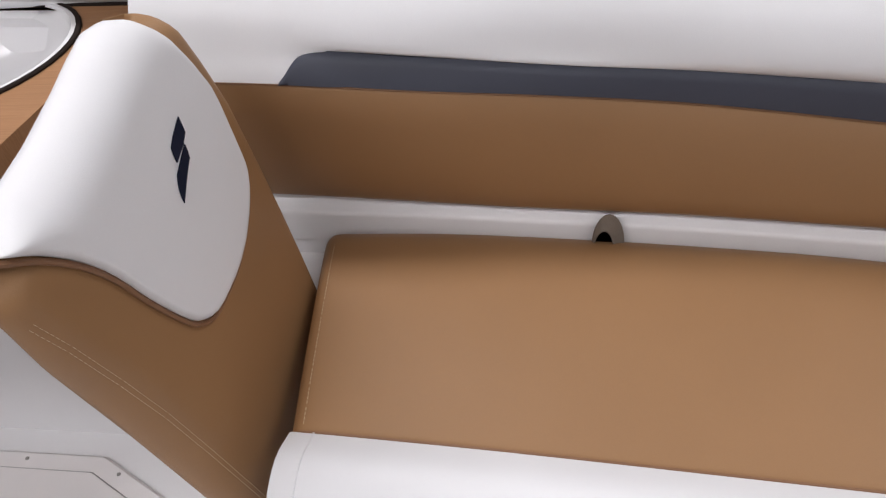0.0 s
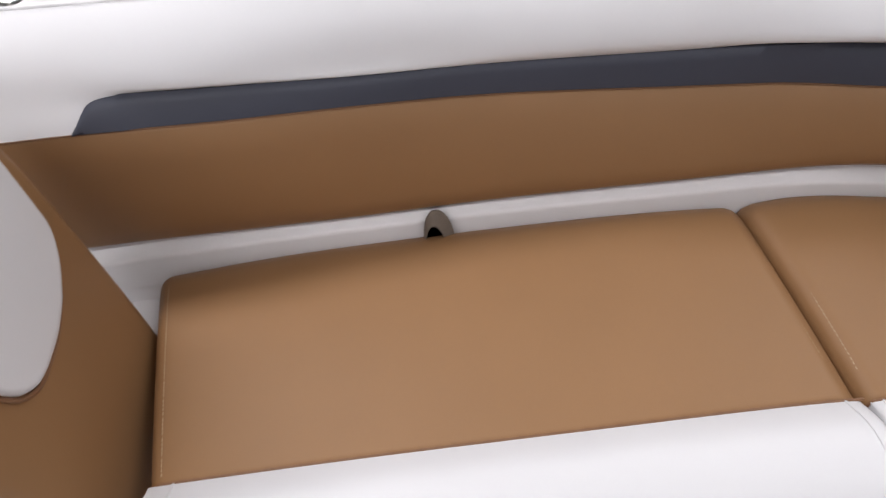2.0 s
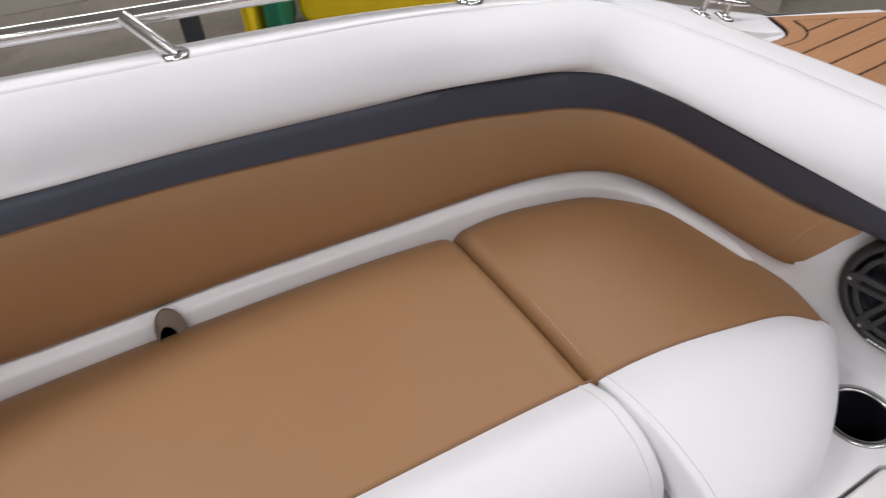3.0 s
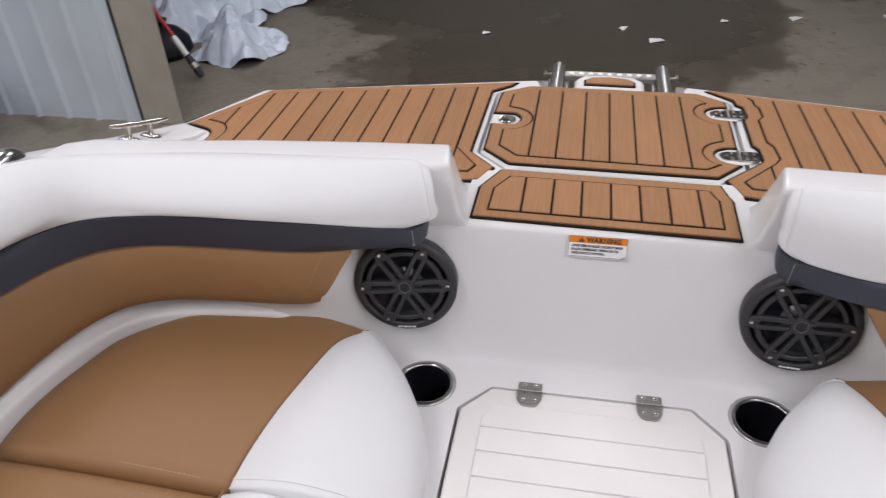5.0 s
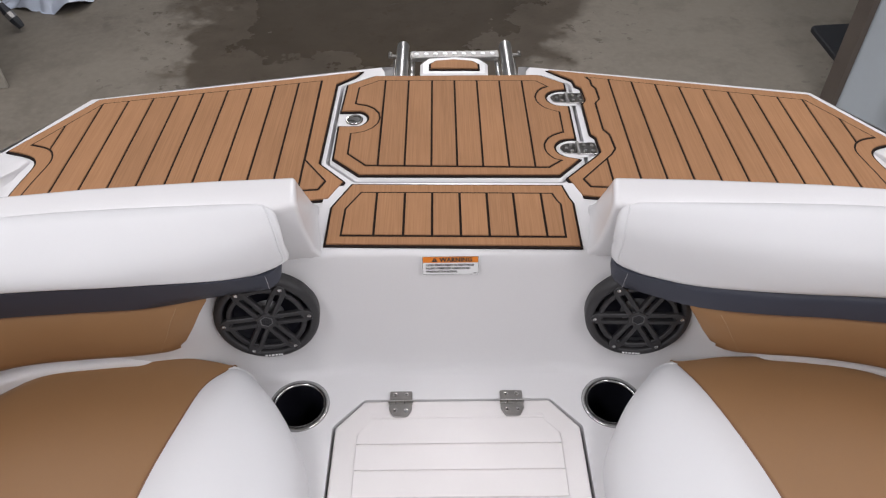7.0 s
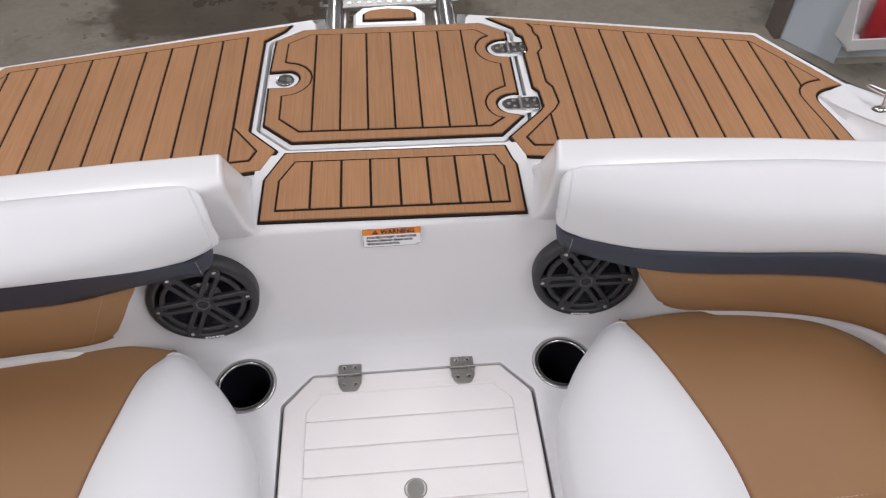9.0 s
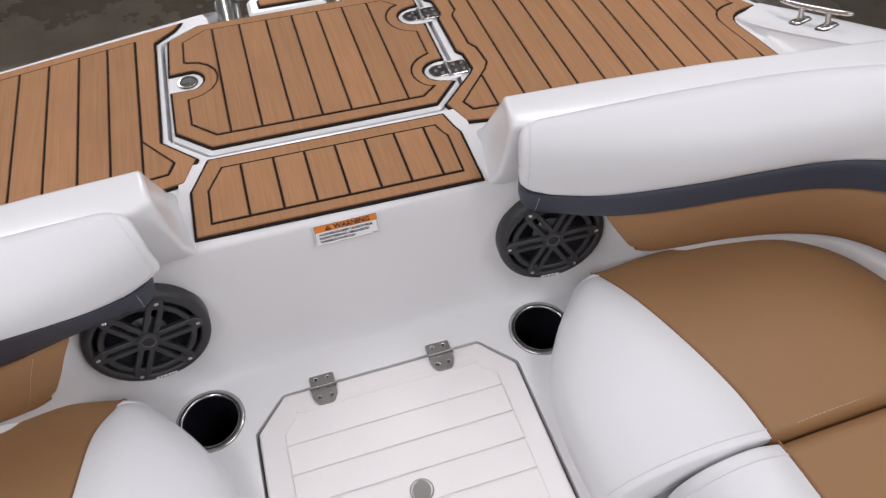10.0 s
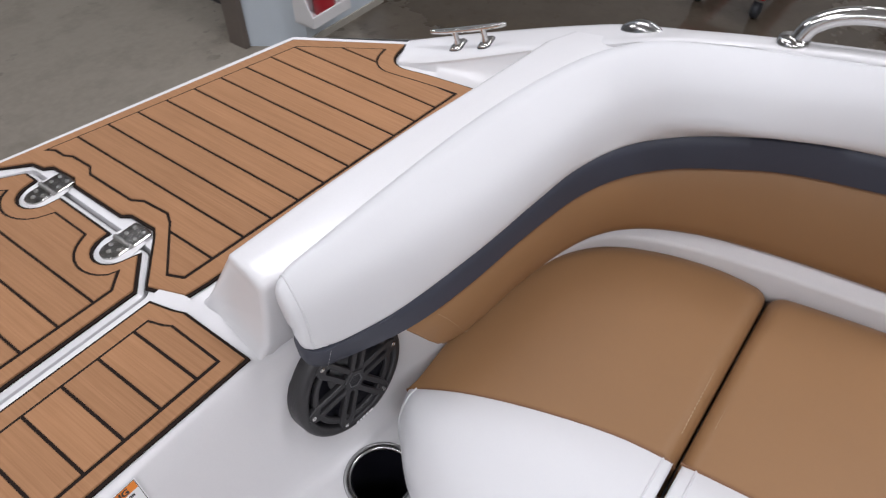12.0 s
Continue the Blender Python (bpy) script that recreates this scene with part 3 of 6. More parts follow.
ZP = 0.2665
port_pad = thing("deck_pad", "brown teak-look foam pad with black caulk lines on the swim platform", "deck pad", "platform deck pads")
deck_pad(port_pad,
         V2((-0.767, 0.484), (-0.206, 0.590), (-0.215, 0.575), (-0.255, 0.540), (-0.2605, 0.244), (-0.208, 0.187), (-0.230, 0.138), (-0.26, 0.134), (-0.830, 0.092))
         + smooth2((-0.826, 0.14), (-0.821, 0.19), (-0.814, 0.238), (-0.816, 0.258), (-0.827, 0.274), (-0.848, 0.286), (-0.886, 0.298)),
         V2((-0.753, 0.467), (-0.286, 0.553), (-0.286, 0.540), (-0.286, 0.256), (-0.238, 0.187), (-0.250, 0.160), (-0.806, 0.116))
         + smooth2((-0.804, 0.15), (-0.799, 0.19), (-0.790, 0.245), (-0.790, 0.268), (-0.799, 0.289), (-0.816, 0.303), (-0.850, 0.314)),
         [-0.2885, -0.3385, -0.389, -0.441, -0.4915, -0.543, -0.5955, -0.648, -0.700, -0.7525, -0.8035], ZP)
star_pad = thing("deck_pad", "brown teak-look foam pad with black caulk lines on the swim platform", "deck pad", "platform deck pads")
deck_pad(star_pad,
         V2((0.777, 0.472), (0.226, 0.588), (0.276, 0.546), (0.280, 0.522), (0.291, 0.512), (0.294, 0.460), (0.285, 0.445), (0.285, 0.335), (0.294, 0.322), (0.296, 0.272), (0.286, 0.258),
            (0.220, 0.190), (0.239, 0.139), (0.27, 0.134), (0.842, 0.088))
         + smooth2((0.837, 0.13), (0.829, 0.19), (0.820, 0.238), (0.822, 0.258), (0.833, 0.273), (0.852, 0.283), (0.886, 0.290)),
         V2((0.762, 0.450), (0.303, 0.556), (0.312, 0.540), (0.312, 0.518), (0.319, 0.505), (0.320, 0.462), (0.309, 0.446), (0.309, 0.346), (0.319, 0.328), (0.322, 0.28), (0.312, 0.262),
            (0.245, 0.185), (0.256, 0.160), (0.812, 0.114))
         + smooth2((0.810, 0.14), (0.804, 0.19), (0.796, 0.245), (0.796, 0.268), (0.806, 0.287), (0.824, 0.299), (0.853, 0.306)),
         [0.302, 0.355, 0.4045, 0.4545, 0.505, 0.5555, 0.606, 0.656, 0.706, 0.756, 0.806], ZP)
lid_pad = thing("deck_pad", "brown teak-look foam pad cut out round latch and hinges", "deck pad", "platform deck pads")
deck_pad(lid_pad,
         V2((-0.167, 0.568), (-0.226, 0.531), (-0.231, 0.426)) + arc(-0.203, 0.397, 0.032, 70, -70) + V2((-0.231, 0.368), (-0.231, 0.259), (-0.178, 0.207), (0.203, 0.199), (0.246, 0.246), (0.232, 0.251))
         + arc(0.236, 0.284, 0.033, 255, 105) + V2((0.248, 0.318), (0.250, 0.434)) + arc(0.238, 0.469, 0.033, 255, 105) + V2((0.252, 0.505), (0.252, 0.528), (0.200, 0.564)),
         V2((-0.158, 0.548), (-0.203, 0.518), (-0.206, 0.452)) + arc(-0.203, 0.395, 0.0525, 85, -85) + V2((-0.207, 0.342), (-0.207, 0.270), (-0.168, 0.230), (0.187, 0.218), (0.216, 0.242))
         + arc(0.236, 0.284, 0.050, 226, 112) + V2((0.230, 0.336), (0.231, 0.412)) + arc(0.238, 0.466, 0.052, 250, 132) + V2((0.218, 0.512), (0.192, 0.539)),
         [-0.144, -0.092, -0.040, 0.010, 0.060, 0.110, 0.160], 0.2682, 0.0040)
step_pad = thing("deck_pad", "short brown teak-look foam pad on the transom step", "deck pad", "platform deck pads")
deck_pad(step_pad,
         V2((-0.2195, 0.0115), (-0.2185, 0.107), (-0.187, 0.172), (0.2015, 0.162), (0.2095, 0.128), (0.2155, 0.113), (0.2140, -0.0005)),
         V2((-0.198, 0.0285), (-0.196, 0.101), (-0.170, 0.149), (0.183, 0.140), (0.190, 0.118), (0.196, 0.108), (0.194, 0.0185)),
         [-0.1395, -0.088, -0.038, 0.012, 0.0615, 0.110, 0.1605], 0.2705)

# transom step, inner wall with the two speaker bulges, and the ledge at its foot: one moulding
cols = [-0.80, -0.65, -0.55, -0.50, -0.46, -0.43, -0.40, -0.33, -0.28, -0.25, -0.235, -0.2, -0.1, 0, 0.1, 0.2, 0.235, 0.25, 0.28, 0.33, 0.40, 0.43, 0.46, 0.50, 0.55, 0.65, 0.80]


def bulge(x):
    xs, os_ = (0.22, 0.25, 0.40, 0.46, 0.55, 0.65, 0.80), (0.0, -0.012, -0.026, -0.066, -0.090, -0.090, -0.10)
    return float(np.interp(abs(x), xs, os_))


rings = []
for x in cols:
    o = bulge(x)
    rings.append([Vector((x, (y if abs(x) < 0.24 or k > 1 else 0.010 - 0.001 * k) + (o if k > 3 else o * k / 4), z)) for k, (y, z) in enumerate(
        ((0.175, 0.2705), (0.05, 0.2705), (0.008, 0.2705), (-0.004, 0.2685), (-0.010, 0.262), (-0.016, 0.22), (-0.024, 0.16), (-0.032, 0.09), (-0.038, 0.04), (-0.042, 0.016), (-0.048, 0.004), (-0.056, 0.0), (-0.064, -0.0005)))])
part("transom_wall", sheet_bm(rings), gelcoat, hull, smooth=True, angle=70)
# ledge with an opening for the floor locker lid
FL_EDGE = fillet([(-0.166, -0.121), (0.172, -0.121), (0.221, -0.178), (0.224, -0.62), (-0.218, -0.62), (-0.215, -0.176)], 0.008, 3)
bm = bmesh.new()
hole = inset(FL_EDGE, -0.004)
hole = [Vector((p.x + (0.0018 if p.x > 0.2 else -0.0018 if p.x < -0.2 else 0), p.y)) for p in hole]
ledge = V2(*[(x, -0.062 + bulge(x)) for x in cols], (0.80, -0.64), (-0.80, -0.64))
vo = [bm.verts.new((p.x, p.y, -0.0005)) for p in ledge]
vh = [bm.verts.new((p.x, p.y, -0.0005)) for p in hole]
cup_rings = []
for s in (-1, 1):
    cup_rings.append([bm.verts.new((s * 0.287 + 0.046 * math.cos(2 * math.pi * k / 24), -0.128 + 0.046 * math.sin(2 * math.pi * k / 24), -0.0005)) for k in range(24)])
eds = [bm.edges.new((l[i], l[(i + 1) % len(l)])) for l in [vo, vh] + cup_rings for i in range(len(l))]
bmesh.ops.triangle_fill(bm, use_beauty=True, edges=eds)
lip = [bm.verts.new((p.x, p.y, -0.03)) for p in hole]
for i in range(len(hole)):
    bm.faces.new((vh[i], vh[(i + 1) % len(hole)], lip[(i + 1) % len(hole)], lip[i]))
bm.faces.new(lip)
part("ledge", bm, gelcoat, hull)
part("ledge_front", box_bm(-0.80, 0.80, -0.66, -0.64, -0.5, -0.001), gelcoat, hull)
part("cockpit_sole", box_bm(-0.98, 0.98, -2.42, -0.66, -0.52, -0.45), lid_gel, hull)

# coaming boxes either side of the walkway
for side in (1, -1):
    sec = []
    for x, cut in ((0.2500, 0.010), (0.2505, 0.005), (0.2525, 0.0018), (0.2560, 0.0), (0.262, 0.0), (0.285, 0.0), (0.34, 0.0), (0.40, 0.0), (0.50, 0.0), (0.60, 0.0), (0.70, 0.0), (0.80, 0.0), (0.88, 0.0), (0.93, 0.0)):
        ya = float(np.interp(x, (0.27, 0.4, 0.5, 0.6, 0.7, 0.8, 0.88, 0.93), (0.0505, 0.0445, 0.037, 0.0275, 0.0135, -0.0005, -0.0115, -0.030))) + (0.010 if side < 0 else 0.0)
        za = float(np.interp(x, (0.27, 0.5, 0.7, 0.8, 0.88, 0.93), (0.384, 0.383, 0.384, 0.386, 0.388, 0.386)))
        yf = float(np.interp(x, (0.25, 0.27, 0.30, 0.65, 0.76, 0.85, 0.93), (-0.021, -0.023, -0.042, -0.062, -0.085, -0.12, -0.17))) + (0.006 if side < 0 else 0.0)
        zf = float(np.interp(x, (0.27, 0.7, 0.8, 0.88, 0.93), (0.385, 0.383, 0.388, 0.399, 0.405)))
        yb = ya + 0.066
        prof = [(-0.009, 0.255), (min(-0.014, yf + 0.004), 0.285), (yf + 0.001, 0.33), (yf, zf - 0.012), (yf + 0.0012, zf - 0.005), (yf + 0.0045, zf - 0.0013), (yf + 0.010, zf), ((yf + ya) / 2, (zf + za) / 2 + 0.0005),
                (ya - 0.010, za), (ya - 0.0040, za - 0.0012), (ya, za - 0.0045), (ya + 0.0032, za - 0.011), (yb - 0.010, 0.281), (yb - 0.006, 0.2735), (yb - 0.003, 0.2690), (yb, 0.2655)]
        pts = []
        for k, (y, z) in enumerate(prof):
            drop = (za - z) / 0.12
            lean = -0.0105 * drop - 0.017 * max(0.0, (drop - 0.60) / 0.40) ** 2
            tuck = 0.011 * (y - yf) / (ya - yf) if x < 0.27 else 0.0
            yy = y + (cut if k < 7 else -cut if k > 7 else 0.0)
            pts.append(Vector((side * (x + tuck + (lean if x < 0.29 else 0.0)), yy, z - (cut if z > 0.36 else 0.0))))
        sec.append(pts)
    bm = sheet_bm(sec)
    end = [bm.verts.new(p) for p in sec[0]]
    for k in range(7):
        bm.faces.new((end[k], end[k + 1], end[14 - k], end[15 - k]))
    bmesh.ops.remove_doubles(bm, verts=bm.verts, dist=1e-5)
    part("coaming", bm, gelcoat, hull, smooth=True, angle=38)
    # moulded seat surround behind the cushions
    rings = []
    TB = TB_[side]
    first_i = next(i for i in range(NST) if TB[i].x > 0.48)
    corner_i = next(i for i in range(NST) if TB[i].y < -0.30)
    for i in range(first_i, NST):
        n, p = outward(TB, i), TB[i]
        aft = max(0.0, 1 - (i - first_i) / (corner_i + 12 - first_i))
        aft = min(1.0, aft * 1.7)
        aft = aft * aft * (3 - 2 * aft)
        p = p + n * (0.045 * max(0.0, 1 - (i - first_i) / 7) ** 2 + (0.028 if side < 0 else 0.034) * aft + (0.011 if side < 0 else 0.006) * (1 - aft))
        p = Vector((p.x, p.y, 0.17 - 0.012 * aft - 0.03 * max(0.0, 1 - (i - first_i) / 8)))
        rings.append(sided([p + n * o + UP * (z - 0.17) for o, z in ((0.06, 0.33), (0.030, 0.24), (0.018, 0.185), (0.012, 0.154), (0.004, 0.1455), (-0.003, 0.1415), (-0.0065, 0.1385), (-0.0080, 0.1345), (-0.0082, 0.131), (-0.0090, 0.078), (-0.004, 0.074), (0.006, 0.068), (0.008, 0.03), (-0.05, 0.0))], side))
    part("seat_surround", sheet_bm(rings), liner_gel, hull, smooth=True, angle=32)
    part("seat_box", box_bm(min(side * 0.40, side * 0.92), max(side * 0.40, side * 0.92), -1.40, -0.665, -0.45, 0.015), gelcoat, hull)


# ---- seat backs ----
def seat_back(side):
    ob = thing("curved_sofa_back", "white, navy and tan vinyl sofa back curving round the bench corner", "sofa back", "bench sofa backs")
    C, NT, NB, TB = C_[side], NT_[side], NB_[side], TB_[side]
    navy_end = max(i for i in range(NST) if NB[i].y > -1.395)
    tan_start = next(i for i in range(NST) if NB[i].x > (0.380 if side > 0 else 0.402))
    # upper roll
    rings = []
    for i in range(NST):
        c, f = C[i], NT[i]
        n = outward(NT, i)
        inn = -n
        w = (c - f)
        w.z = 0
        depth = w.length
        h = c.z - f.z
        shoulder = c + inn * depth * 0.74 - UP * h * 0.12
        front = c + inn * depth * 0.935 - UP * h * 0.50
        low = c + inn * depth * 0.99 - UP * h * 0.82
        tip = f + inn * 0.0010 + UP * h * 0.04
        rise = 1 - 0.85 * max(0.0, min(1.0, (-c.y - 0.13) / 0.25))
        crest = c + UP * (0.0025 + 0.0100 * rise) + inn * depth * (0.16 + 0.14 * rise)
        fw = max(0.0, min(1.0, (-c.y - 0.13) / 0.45)) * 0.95
        shoulder = shoulder.lerp(c + inn * depth * 0.56 - UP * h * 0.22, fw)
        front = front.lerp(c + inn * depth * 0.80 - UP * h * 0.52, fw)
        low = low.lerp(c + inn * depth * 0.93 - UP * h * 0.82, fw)
        pts = [c - UP * 0.03 + inn * 0.002, c - UP * 0.009 + inn * 0.0025 * rise] + curve_pts([c + UP * 0.002 + inn * (0.001 + 0.001 * rise), c + UP * (0.002 + 0.008 * rise) + inn * 0.008, crest, shoulder, front, low, tip, f + n * 0.006 - UP * 0.001], 19)
        b = NB[i]
        if i <= navy_end - 2:
            pts += [f.lerp(b, 0.3) + n * 0.008, f.lerp(b, 0.7) + n * 0.010, b + n * 0.012]
        else:
            pts = pts[:2] + curve_pts([c + UP * 0.002 + inn * 0.001, c + UP * 0.003 + inn * 0.007, crest, shoulder, front, low.lerp(f, 0.3) + inn * 0.001, f.lerp(b, 0.3) + inn * 0.0005, b + inn * 0.0005], 21) + [b + n * 0.006]
        rings.append(pts)
    # rounded cap towards the walkway
    mid = sum(rings[0], Vector()) / len(rings[0])
    def shrunk(p, d):
        v = mid - p
        q = p + v * min(0.75, d / max(v.length, 1e-6))
        return Vector((q.x, q.y, max(q.z, NT[0].z + 0.003 + 0.5 * d) if p.z < mid.z else q.z))

    rings[0], rings[1] = [shrunk(p, 0.0042) for p in rings[0]], [shrunk(p, 0.0010) for p in rings[1]]
    caps = [[shrunk(p, d) - Vector((dx, 0, 0)) for p in rings[0]] for d, dx in ((0.040, 0.0200), (0.0200, 0.0186), (0.0125, 0.0168), (0.0068, 0.0138), (0.0028, 0.0094), (0.0006, 0.0045))]
    rings = [sided(r, side) for r in caps + rings]
    bm = sheet_bm(rings)
    bm.faces.new([bm.verts.new(p) for p in rings[0]])
    bmesh.ops.remove_doubles(bm, verts=bm.verts, dist=1e-5)
    roll = part("roll", bm, white_vinyl, ob, "white vinyl head roll", smooth=True, angle=75)
    # welt round the end of the roll
    m5 = sum(rings[6], Vector()) / len(rings[6])
    bm = tube_into(bmesh.new(), [p + (p - m5).normalized() * 0.0004 for p in rings[6][2:22]], 0.0015, 6)
    part("end_seam", bm, white_vinyl, roll, "raised white seam")
    # navy band
    rings = []
    stations = [(float(i), 1.0) for i in range(navy_end - 2)]
    stations += [(navy_end + 0.75 - back, up) for back, up in ((2.6, 1.0), (2.1, 0.985), (1.75, 0.955), (1.45, 0.90), (1.2, 0.82), (1.0, 0.72), (0.68, 0.50), (0.34, 0.24), (0.0, 0.03))]
    for st, up in stations:
        i = int(st)
        a, b = NT[i].lerp(NT[i + 1], st - i), NB[i].lerp(NB[i + 1], st - i)
        n = outward(NT, i)
        a = b.lerp(a, up)
        a, b = a - n * 0.003 * (st > navy_end - 3), b - n * 0.003 * (st > navy_end - 3)
        rings.append([a + n * 0.012 + UP * 0.004, a - n * 0.0015 - UP * 0.001, a.lerp(b, 0.3) - n * 0.0025, a.lerp(b, 0.7) - n * 0.0025, b - n * 0.001 + UP * 0.001, b + n * 0.014 - UP * 0.002, b + n * 0.03 + UP * 0.006])
    # the band wraps round the end of the roll and thins out
    a0, b0 = NT[0], NB[0]
    wrap = []
    for dx, da, za, db, zb, n in ((-0.0175, 0.034, 0.022, 0.028, 0.034, (1, -0.2)), (-0.0205, 0.026, 0.016, 0.022, 0.024, (1, 0)), (-0.0195, 0.017, 0.009, 0.014, 0.014, (0.95, 0.3)), (-0.0145, 0.008, 0.004, 0.007, 0.007, (0.7, 0.7)), (-0.0065, 0.002, 0.001, 0.003, 0.002, (0.4, 0.9))):
        n = Vector((n[0], n[1], 0)).normalized()
        a, b = a0 + Vector((dx, da, za)), b0 + Vector((dx + 0.002, db, zb))
        wrap.append([a + n * 0.012 + UP * 0.004, a - n * 0.0015 - UP * 0.001, a.lerp(b, 0.3) - n * 0.0025, a.lerp(b, 0.7) - n * 0.0025, b - n * 0.001 + UP * 0.001, b + n * 0.010, b + n * 0.018 + UP * 0.006])
    rings = [sided(r, side) for r in wrap + rings]
    bm = sheet_bm(rings)
    bm.faces.new([bm.verts.new(p) for p in rings[0]])
    bm.faces.new([bm.verts.new(p) for p in rings[-1]])
    bmesh.ops.remove_doubles(bm, verts=bm.verts, dist=1e-5)
    band = part("band", bm, navy_vinyl, ob, "navy vinyl band", smooth=True, angle=60)
    part("band_stitch", stitches_bm(sided([NT[0] - UP * 0.002 - outward(NT, 1) * 0.0035, NB[0] - outward(NB, 1) * 0.0025], side), 0.003, 0.002, 0.0004, 0.0003), white_thread, band, "pale stitching")
    # lower panel
    rings = []
    for i in range(tan_start - 1, NST):
        a, b = NB[i], TB[i]
        n = outward(NB, i)
        k = i - (tan_start - 1)
        d = 0.004 if k > 2 else (0.008, 0.0055, 0.0045)[k]
        if side < 0:
            b = b - UP * 0.005 * max(0.0, min(1.0, (0.925 - b.x) / 0.06))
        bb = b if k > 3 else a.lerp(b, ((0.90, 0.965, 0.99, 1.0) if side > 0 else (0.955, 0.99, 1.0, 1.0))[k])
        mid = a.lerp(bb, 0.5) - n * (0.010 - (d - 0.004))
        rings.append(sided([a + n * 0.03 - UP * 0.002, a + n * 0.004 + UP * 0.0005, a - n * (0.006 - d) - UP * 0.006, a.lerp(bb, 0.25) - n * (0.011 - d), mid, a.lerp(bb, 0.8) - n * (0.010 - d), bb - n * (0.005 - d) + UP * 0.008, bb + n * 0.004 + UP * 0.001, bb + n * 0.018 + UP * 0.002], side))
    bm = sheet_bm(rings)
    vs = [bm.verts.new(p) for p in rings[0]]
    bm.faces.new(vs)
    bmesh.ops.remove_doubles(bm, verts=bm.verts, dist=1e-5)
    panel = part("lower_panel", bm, tan_vinyl, ob, "tan vinyl lower panel", smooth=True, angle=60)
    ends = [rings[4][k] - Vector((side * 0.004, 0.0012, 0)) for k in range(2, 8)]
    part("panel_stitch", stitches_bm(ends, 0.0032, 0.0022, 0.0005, 0.0004), thread, panel, "fine tan stitching")
    part("panel_piping", tube_into(bmesh.new(), sided([NB[i] - outward(NB, i) * 0.0012 - UP * 0.0005 for i in range(tan_start + 3, NST)], side), 0.0010, 6), piping_vinyl, panel, "dark brown piping")
    return ob


seat_back(1)
seat_back(-1)


# ---- seat cushions ----
def spread(n):
    """n parameters from 0 to 1, closer together near both ends."""
    return [0.5 - 0.5 * math.cos(math.pi * k / (n - 1)) for k in range(n)]


def rolled(d, r, fall=1.0):
    """How far a padded face falls back at distance d from its edge, for an edge radius r (flattened by fall)."""
    if d >= r or r < 1e-6:
        return 0.0
    e = 1 - max(d, 0.0) / r
    return fall * r * (1 - math.sqrt(max(0.0, 1 - e * e)))


def cushion_z(x, y):
    z = 0.112 + 0.012 * max(0, min(1, (abs(x) - 0.5) / 0.35))
    drop = max(0, min(1, (y + 0.20) / 0.11)) * max(0, min(1, (0.56 - abs(x)) / 0.16))
    return z - 0.028 * drop * drop


